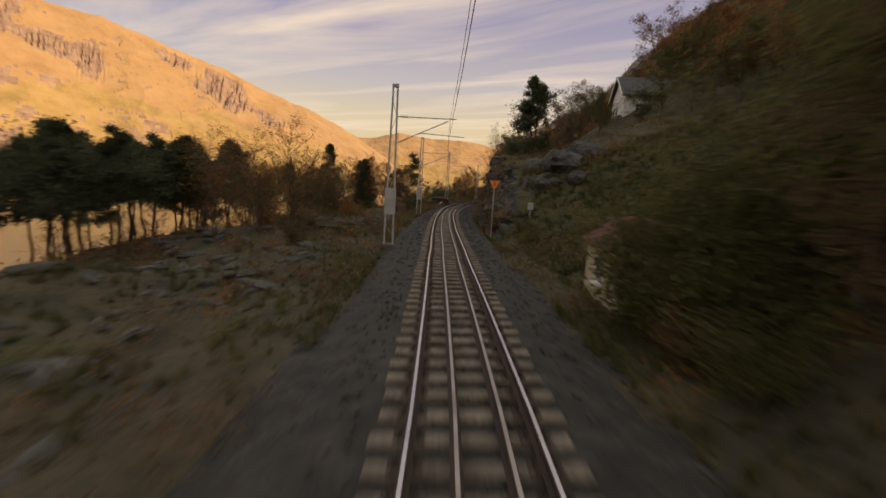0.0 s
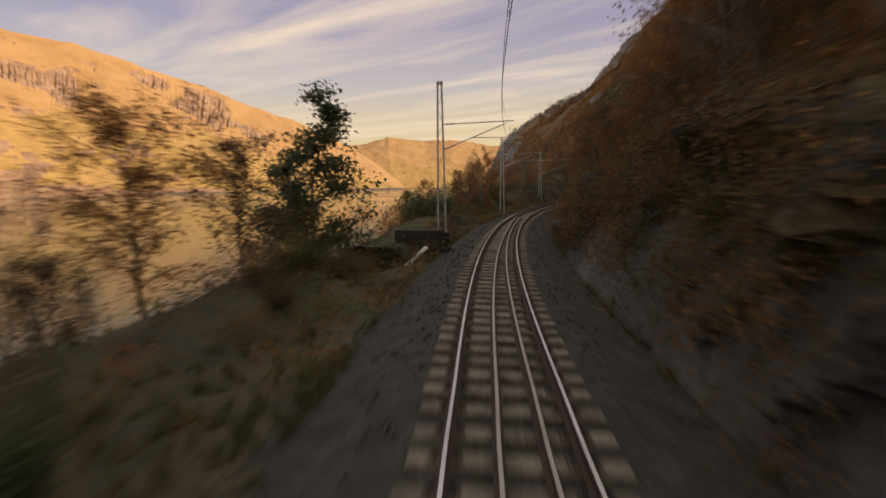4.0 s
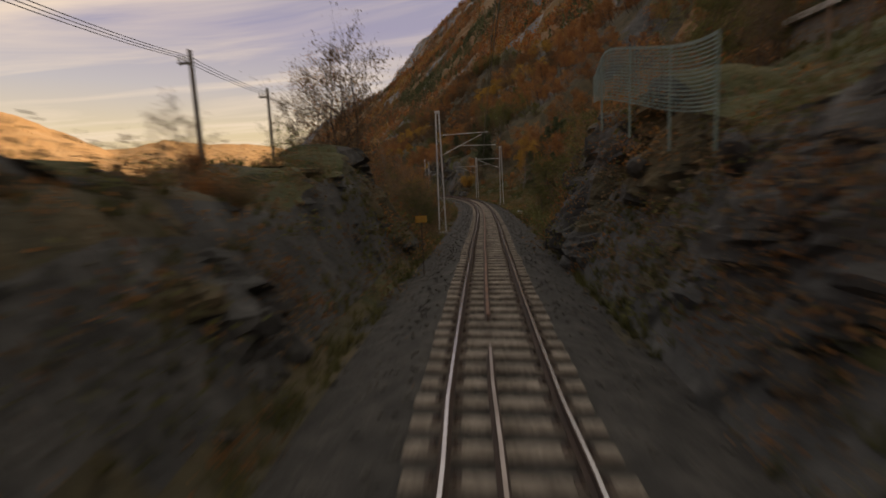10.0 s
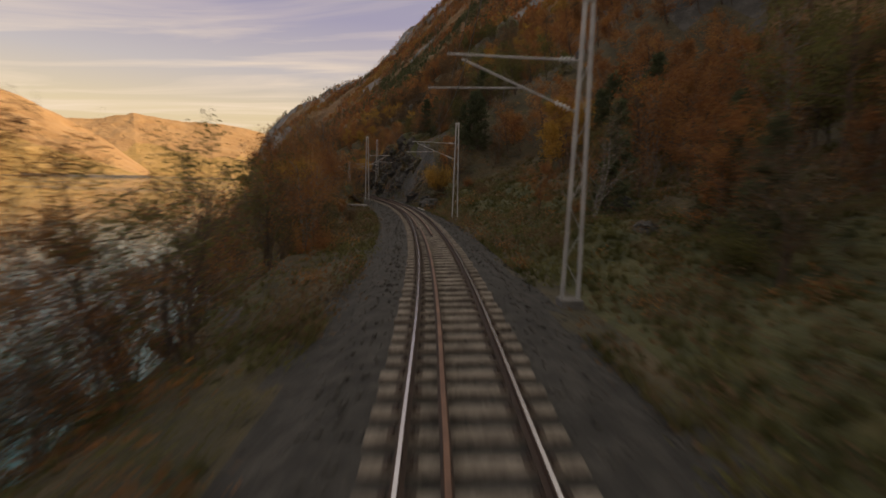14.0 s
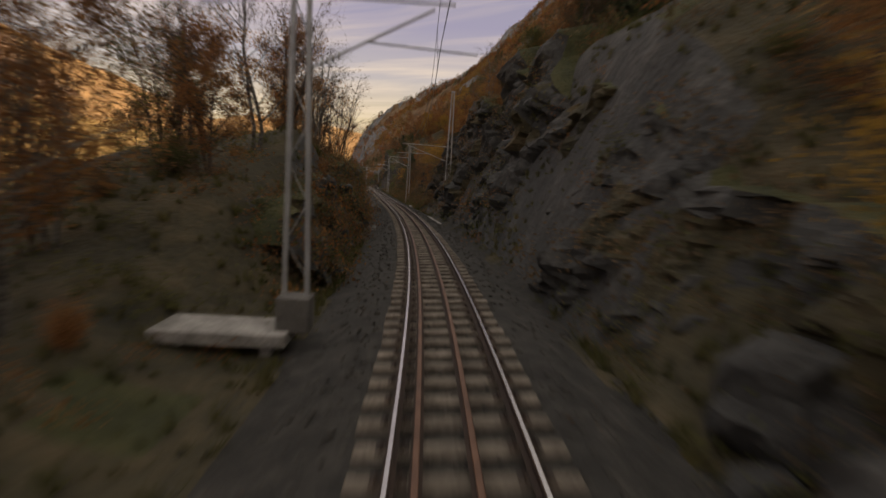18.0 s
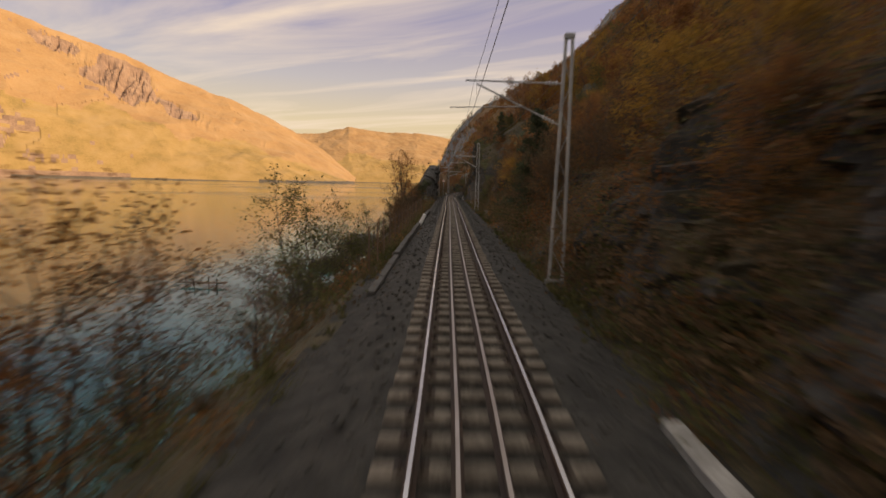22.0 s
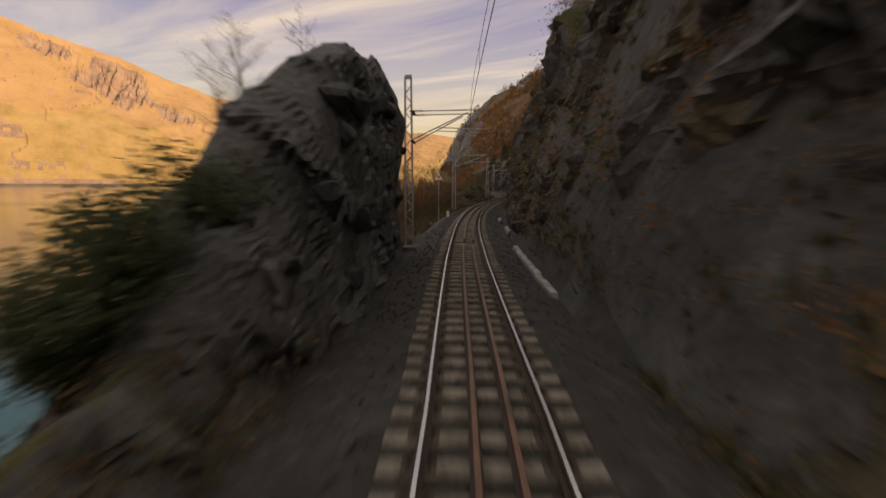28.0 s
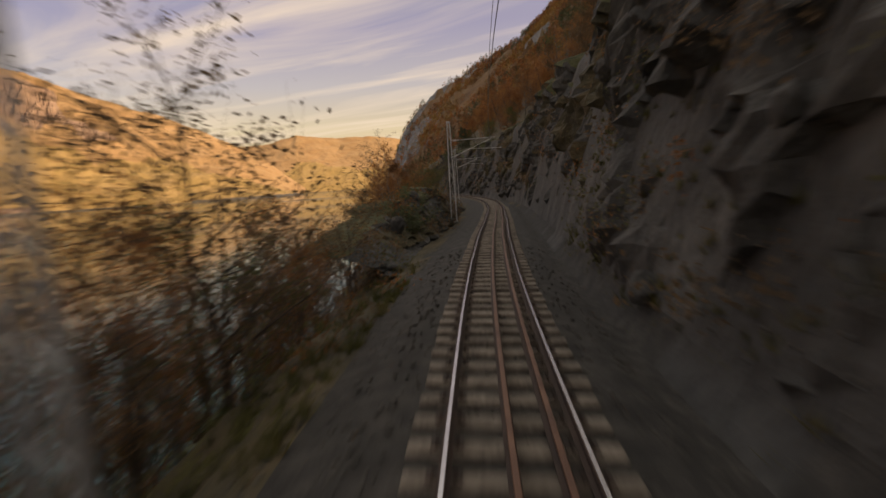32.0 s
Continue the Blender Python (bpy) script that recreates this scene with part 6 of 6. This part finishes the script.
box(b, -0.04, 2.55, -0.04, 3.04, -0.3, 0.14)
part("plinth", b, "dark_concrete", hut, "dark concrete plinth")
window_parts(hut, -0.035, 1.25, 1.95, 0.75, 1.6)
prism("roof", [(-0.3, 1.92), (1.25, 2.85), (2.8, 1.92), (2.8, 2.0), (1.25, 2.94), (-0.3, 2.0)], -0.25, 3.25, "red_roof", hut, "red corrugated tin roof")
prism("gable", [(0.03, 2.0), (2.5, 2.0), (1.25, 2.80)], 0.02, 2.98, "cream_wall", hut)
for k in range(12):
    b = bmesh.new()
    y = -0.2 + k * 0.3
    rod(b, (-0.29, y, 1.995), (1.25, y, 2.93), 0.016, sides=4)
    part("roof_rib", b, "red_roof", hut)

# white house on the hillside: its eaves face down the line
house = empty("house", at(67.5, 21.8, 13.3, -90), "white wooden house with a grey roof on the hillside", "house")
b = bmesh.new()
box(b, -7, 0, 0, 9, -2.5, 3.2)
part("wall", b, "white_wall", house)
prism("gable", [(-7, 3.2), (0, 3.2), (-3.5, 5.9)], 0.01, 8.99, "white_wall", house)
prism("roof", [(-7.5, 2.85), (-3.5, 5.95), (0.5, 2.85), (0.5, 3.05), (-3.5, 6.2), (-7.5, 3.05)], -0.5, 9.5, "dark_roof", house, "grey slate roof")
window_parts(house, 0.02, 1.5, 2.6, 0.7, 2.0, 1)
window_parts(house, 0.02, 5.5, 6.6, 0.7, 2.0, 1)
prism("verge_board", [(-7.55, 2.8), (-3.5, 5.92), (0.55, 2.8), (0.55, 3.1), (-3.5, 6.26), (-7.55, 3.1)], -0.58, -0.5, "white_wall", house, "white-painted verge board")
for x in (-5.9, -4.3):
    slab_part("window", None, x, x + 0.9, -0.05, 0.03, 0.9, 2.1, "glass", house, "dark small window", 0.0)
    slab_part("sill", None, x - 0.05, x + 0.95, -0.1, 0.03, 0.83, 0.9, "white_wall", house, "", 0.0)
b = bmesh.new()
box(b, -3.9, -3.2, 4, 4.7, 5.5, 7.2)
part("chimney", b, "dark_concrete", house)

# grey concrete hut up on the grass slope
bunker = empty("concrete_hut", at(158.6, 12.8, 6.7, 8), "low flat-roofed grey concrete hut on the grass slope", "hut")
b = bmesh.new()
box(b, 0, 3.0, 0, 3, -2.5, 1.75, bevel=0.02)
part("wall", b, "dark_concrete", bunker)
b = bmesh.new()
box(b, -0.25, 3.25, -0.25, 3.25, 1.75, 2.0, bevel=0.02)
part("roof", b, "concrete", bunker, "pale concrete roof slab")
slab_part("door", None, 0.5, 1.3, -0.03, 0.02, 0.0, 1.6, "timber", bunker)

# plank hut on a concrete base under the rocks
shed = empty("plank_hut", at(391.2, 3.6, -0.6), "weathered grey plank hut on a pale concrete base", "hut")
slab_part("base", None, -0.06, 2.26, -0.06, 2.36, -0.35, 0.18, "concrete", shed, "pale concrete base", 0.02)
b = bmesh.new()
box(b, 0.02, 2.2, 0.02, 2.3, 0.18, 2.2)
part("wall", b, "grey_timber", shed)
wall_boards(shed, 0.0, 0.0, 2.3, 0.18, 2.2, "grey_timber", 15, "x", 3)
wall_boards(shed, 0.0, 0.0, 2.2, 0.18, 2.2, "grey_timber", 14, "y", 4)
prism("roof", [(-0.09, 2.12), (2.29, 2.2), (2.29, 2.36), (2.2, 2.42), (0.05, 2.34), (-0.09, 2.26)], -0.1, 2.4, "dark_roof", shed, "thick dark felt roof")
slab_part("hatch", None, 1.15, 1.32, -0.05, -0.02, 1.15, 1.42, "rust", shed, "small rusty plate", 0.005)

# boathouse below the line, with a jetty road
boat = empty("boathouse", at(384.5, -10.6, -8.0), "old dark-roofed boathouse below the railway bank", "boathouse")
b = bmesh.new()
box(b, 0.0, 4.2, 0.0, 8.0, -1.0, 2.5)
part("wall", b, "timber", boat)
prism("roof", [(-0.3, 2.5), (4.6, 2.9), (4.6, 3.02), (-0.3, 2.62)], -0.4, 8.4, "dark_roof", boat, "dark flat felt roof")
for k in range(3):
    slab_part("post", None, 0.4 + k * 1.4, 0.62 + k * 1.4, -0.30, -0.08, -0.6, 2.5, "white_wall", boat, "white-painted post")
slab_part("door", None, 1.0, 1.7, -0.05, -0.01, 0.0, 2.0, "white_wall", boat, "white-painted door")
quay = empty("quay", at(396, -15.5, -8.25, 12), "low concrete quay along the shore", "quay")
slab_part("deck", None, -2.2, 2.2, -9, 11, -1.2, 0.0, "darker_concrete", quay)
slab_part("edge", None, -2.42, -2.2, -9, 11, -1.2, 0.12, "rust", quay, "rusty edge beam")

# jetties on the lake
for s, d, ln, wd in ((358.8, -27.0, 5.0, 0.7), (375.2, -18.0, 8.5, 0.9)):
    jet = empty("jetty", at(s, d, LAKE + 0.35), "narrow old timber jetty in the lake", "jetty", "jetties")
    for k in range(int(ln / 0.25)):
        slab_part("plank", None, -ln / 2 + k * 0.25, -ln / 2 + k * 0.25 + 0.22, -wd / 2, wd / 2, 0, 0.06, "timber", jet, "", 0.0)
    for k in range(4):
        b = bmesh.new()
        rod(b, (-ln / 2 + (k + 0.3) * ln / 4, (-1) ** k * wd / 2, -1.2), (-ln / 2 + (k + 0.3) * ln / 4, (-1) ** k * wd / 2, 0.55), 0.07)
        part("pile", b, "bark", jet)


# signs
def triangle(y, half, tall, z, down, mat, parent, label):
    pts = [(-half, z + tall), (half, z + tall), (0, z)] if down else [(-half, z), (half, z), (0, z + tall)]
    return prism(name="plate" if not down else "panel", pts=pts, y0=y - 0.008, y1=y + 0.008, mat=mat, parent=parent, label=label)


sg = empty("speed_sign", at(32.7, 3.3, 0.3), "orange triangular speed sign with black figure on grey post", "sign")
b = bmesh.new()
rod(b, (0, 0, -1.5), (0, 0, 2.9), 0.035, sides=8)
part("post", b, "steel", sg)
triangle(-0.05, 0.38, 0.64, 2.4, True, "sign_orange", sg, "orange triangular plate")
fc = bpy.data.curves.new("figure", "FONT")
fc.body, fc.size, fc.align_x, fc.extrude = "5", 0.40, "CENTER", 0.004
fc.materials.append(M["black"])
fo = new("figure", fc)
fo.parent = sg
fo.matrix_local = pose(0, -0.068, 2.70, 90, 0, 0)
sg2 = empty("distant_sign", at(434, -2.9, -0.7), "white triangular sign with orange centre on a tall post", "sign")
b = bmesh.new()
rod(b, (0, 0, -0.4), (0, 0, 4.5), 0.035, sides=8)
part("post", b, "steel", sg2)
triangle(-0.05, 0.37, 0.66, 3.75, False, "sign_white", sg2, "white triangular plate")
triangle(-0.075, 0.18, 0.30, 3.82, True, "sign_orange", sg2, "small orange triangle")
b = bmesh.new()
plate = empty("marker_board", at(158.2, -2.55, -0.7), "small yellow marker board on a post by the cutting", "sign")
rod(b, (0, 0, -0.3), (0, 0, 2.4), 0.022, sides=6)
part("post", b, "rail_side", plate)
slab_part("board", None, -0.22, 0.22, -0.04, -0.02, 2.12, 2.38, "leaf_gold", plate, "dull yellow board", 0.004)


# cable ducts: pale concrete lids in a row
def duct(s0, s1, d, z, width=0.42, label="row of pale concrete cable duct lids beside the track", mat="concrete"):
    top = empty("cable_duct", None, label, "cable duct", "cable ducts")
    q = random.Random(int(s0))
    s = s0
    while s < s1:
        x, y, zz = place(s, d, z)
        b = bmesh.new()
        box(b, -width / 2, width / 2, 0.01, 0.97, -0.25, 0.0, bevel=0.02)
        ob = part("lid", b, mat, top)
        ob.matrix_world = Matrix.Translation((x, y, zz + q.uniform(-0.02, 0.03))) @ Euler((q.uniform(-0.03, 0.03), q.uniform(-0.05, 0.05), heading(s) + q.uniform(-0.05, 0.05))).to_matrix().to_4x4()
        s += 1.0


duct(189.8, 192.8, 3.8, -0.42, 0.34)
duct(251.6, 256.6, 2.76, -0.42, 0.32)
duct(290.5, 297.4, 2.72, -0.5, 0.27)
duct(313.4, 315.2, 2.78, -0.45, 0.30)
duct(376, 388, 2.8, -0.62, 0.22, "row of dark concrete cable duct lids", "ballast")
duct(407, 414.2, 2.62, -0.5, 0.25)
duct(414.7, 417.2, 2.6, -0.5, 0.25)
duct(424.6, 427.6, 2.74, -0.40, 0.26)
duct(435, 437.5, 2.5, -0.5, 0.26)
duct(284.2, 287.2, -2.58, -0.58, 0.3, mat="dark_concrete")

# low concrete edge wall above the lake, with stakes behind it
edge = empty("edge_wall", None, "low dark concrete wall along the edge of the bank", "wall")
for k in range(17):
    s = 323 + k * 2.4
    x, y, zz = place(s, -2.72, -0.66 - 0.16 * (k < 3))
    b = bmesh.new()
    box(b, -0.13, 0.13, 0.01, 2.39, -0.9, 0.28 + 0.02 * (k % 3), bevel=0.025)
    ob = part("block", b, "darker_concrete", edge)
    ob.matrix_world = Matrix.Translation((x, y, zz)) @ Matrix.Rotation(heading(s), 4, "Z")
post = empty("stone_post", at(346.2, -2.75, -0.75), "short white-painted stone post leaning on the edge wall", "post")
slab_part("shaft", Matrix.Rotation(radians(26), 4, "Y"), -0.14, 0.14, -0.12, 0.12, -0.3, 1.15, "white_wall", post, "", 0.04)
fence = empty("stake_fence", None, "row of thin grey wooden stakes with wire along the bank", "fence")
rf = random.Random(12)
for k in range(17):
    s = 328 + k * 2.3
    x, y, zz = place(s, -3.6, float(ground_z(s, -3.6)))
    b = bmesh.new()
    rod(b, (0, 0, -0.6), (rf.uniform(-0.06, 0.06), rf.uniform(-0.06, 0.06), 1.9), 0.045, 0.035, 5)
    ob = part("stake", b, "timber", fence)
    ob.matrix_world = Matrix.Translation((x, y, zz))
for k in range(2):
    q = np.arange(328, 366, 2.3)
    line = place(q, -3.6, ground_z(q, -3.6 + 0 * q) + 0.9 + 0.7 * k)
    ring = [line + np.array(o) for o in ((0.006, 0, 0), (-0.003, 0, 0.006), (-0.003, 0, -0.006))]
    n = len(q)
    mesh_object("strand", np.concatenate(ring), [(r * n + i, (r + 1) % 3 * n + i, (r + 1) % 3 * n + i + 1, r * n + i + 1) for r in range(3) for i in range(n - 1)], "wire", fence)
# kerbs further on
kerb = empty("concrete_kerb", None, "long low dark concrete kerb at the edge of the bank", "kerb")
for k in range(6):
    s = 424 + k * 2.4
    x, y, zz = place(s, -2.76, -0.62)
    b = bmesh.new()
    box(b, -0.12, 0.12, 0.01, 2.38, -0.4, 0.10, bevel=0.02)
    ob = part("block", b, "darker_concrete", kerb)
    ob.matrix_world = Matrix.Translation((x, y, zz)) @ Matrix.Rotation(heading(s), 4, "Z")
post2 = empty("stone_post", at(438.6, -2.55, -0.75), "short white-painted stone post beside the kerb", "post")
slab_part("shaft", None, -0.12, 0.12, -0.12, 0.12, -0.2, 0.8, "white_wall", post2, "", 0.04)
chip = empty("stone_post", at(77, -4.2, -0.75), "fallen white-painted stone post in the ballast", "post")
slab_part("shaft", Matrix.Rotation(radians(48), 4, "Y"), -0.09, 0.09, -0.11, 0.11, -0.2, 1.2, "white_wall", chip, "", 0.04)
# old timbers dumped beside the line
rb2 = random.Random(4)


def old_sleeper(s, d, z, turn, label):
    b = bmesh.new()
    box(b, -0.12, 0.12, -1.3, 1.3, 0, 0.17, bevel=0.014)
    ob = part("old_sleeper", b, "old_timber")
    ob.matrix_world = at(s, d, z, turn)
    tagged(ob, label, "timber", "dumped timbers")


for k in range(4):
    old_sleeper(418.3 + rb2.uniform(0, 9), -3.6 + rb2.uniform(-0.6, 0.5), -0.72 + rb2.uniform(0, 0.15), rb2.uniform(-12, 12), "old dark timber sleeper lying beside the track")
# a stack of them before a mast
for layer in range(7):
    for k in range(5 if layer < 5 else 4 if layer < 6 else 2):
        old_sleeper(79.75 + k * 0.30 + rb2.uniform(-0.03, 0.03) + 0.04 * layer, -4.15 + rb2.uniform(-0.2, 0.2), -0.72 + 0.185 * layer, 90 + rb2.uniform(-4, 4),
                    "old dark brown timber sleeper stacked beside the track")
# slab by the mast foot
pl = empty("concrete_platform", at(262.6, -4.5, -0.85), "pale concrete platform slab on short feet beside the mast", "platform")
slab_part("slab", None, -1.35, 1.35, -0.6, 0.6, 0.15, 0.42, "concrete", pl, "pale weathered slab", 0.02)
for k in (-0.9, 0.9):
    slab_part("foot", None, k - 0.12, k + 0.12, -0.4, 0.4, -0.4, 0.15, "concrete", pl)
for s, d in ((31.5, 5.7),):
    bx = empty("junction_box", at(s, d, float(ground_z(s, d)) - 0.05), "small grey metal box on a short post", "junction box", "junction boxes")
    slab_part("box", None, -0.17, 0.17, -0.12, 0.12, 0.55, 1.05, "steel", bx)
    slab_part("post", None, -0.04, 0.04, -0.04, 0.04, -0.3, 0.55, "steel", bx)
# fence on the crest of the slope
for k in range(9):
    s, d = 146 + k * 1.1, 10.5 - k * 0.15
    st2 = empty("fence_post", at(s, d, float(ground_z(s, d))), "weathered grey wooden fence post on the slope", "fence post", "fence posts on the slope")
    b = bmesh.new()
    rod(b, (0, 0, -0.4), (rf.uniform(-0.08, 0.08), rf.uniform(-0.08, 0.08), 1.35), 0.05, 0.045, 5)
    part("stake", b, "timber", st2)

# old power line behind the cutting
POLES = [(149, -9.5, 7.3), (159.5, -11.8, 8.7), (168.5, -12.8, 9.0)]
for s, d, z in POLES:
    foot = float(ground_z(s, d)) - 0.3
    pole = empty("power_pole", at(s, d, foot), "grey wooden power pole with a short side arm", "power pole", "power poles")
    b = bmesh.new()
    rod(b, (0, 0, 0), (0, 0, z - foot), 0.12, 0.085, 8)
    part("pole", b, "grey_timber", pole)
    slab_part("cross_arm", None, -0.55, 0.1, -0.05, 0.05, z - foot - 0.55, z - foot - 0.45, "grey_timber", pole)
    for e in (-0.5, -0.25, 0.0):
        b = bmesh.new()
        rod(b, (e, 0, z - foot - 0.42), (e, 0, z - foot - 0.22), 0.05, 0.03, 6)
        part("insulator", b, "insulator", pole)
for e in (-0.5, -0.25, 0.0):
    pts = []
    for (s0, d0, z0), (s1, d1, z1) in zip(POLES[:2], POLES[1:3]):
        for k in range(9):
            u = k / 8
            pts.append(place(s0 + (s1 - s0) * u, d0 + (d1 - d0) * u + e, z0 + (z1 - z0) * u - 0.25 - 2.4 * u * (1 - u) * abs(s1 - s0) / 60))
    wire("power_line", pts, 0.012, "wire", "thin power line strung between wooden poles")

# safety net on posts above the cutting
net = empty("net_fence", None, "greenish safety net on steel posts above the rock cutting", "fence")


def crest(s):
    """Place of the net's foot at s: it climbs and nears the track towards its far end."""
    return 4.7 - 0.9 * ease(s, 151.0, 158.0), 4.1 + 1.3 * ease(s, 151.0, 158.0)


net_s = np.arange(151.0, 158.01, 0.25)
rows_up = np.concatenate([np.arange(0, 2.3, 0.14), [2.3]])
tall = 0.66 - 0.3 * ease(net_s, 156.0, 158.0) ** 2
foot_d, foot_z = crest(net_s)
for k in range(0, len(net_s), 8):
    x, y, z = place(net_s[k], foot_d[k], foot_z[k])
    b = bmesh.new()
    rod(b, (x, y, z - 1.0), (x, y, z + 2.3 * tall[k]), 0.03, sides=6)
    part("post", b, "net", net)
for k, up_z in enumerate(rows_up):
    line = place(net_s, foot_d, foot_z + up_z * tall)
    v = np.concatenate([line + np.array([0, 0, 0.016]), line - np.array([0, 0, 0.016]), line + np.array([0.02, 0, 0])])
    n = len(net_s)
    mesh_object("cord", v, [(r * n + i, (r + 1) % 3 * n + i, (r + 1) % 3 * n + i + 1, r * n + i + 1) for r in range(3) for i in range(n - 1)], "net", net)
for k in range(len(net_s)):
    b = bmesh.new()
    x, y, z = place(net_s[k], foot_d[k], foot_z[k])
    rod(b, (x, y, z), (x, y, z + 2.3 * tall[k]), 0.014, sides=4)
    part("cord", b, "net", net)
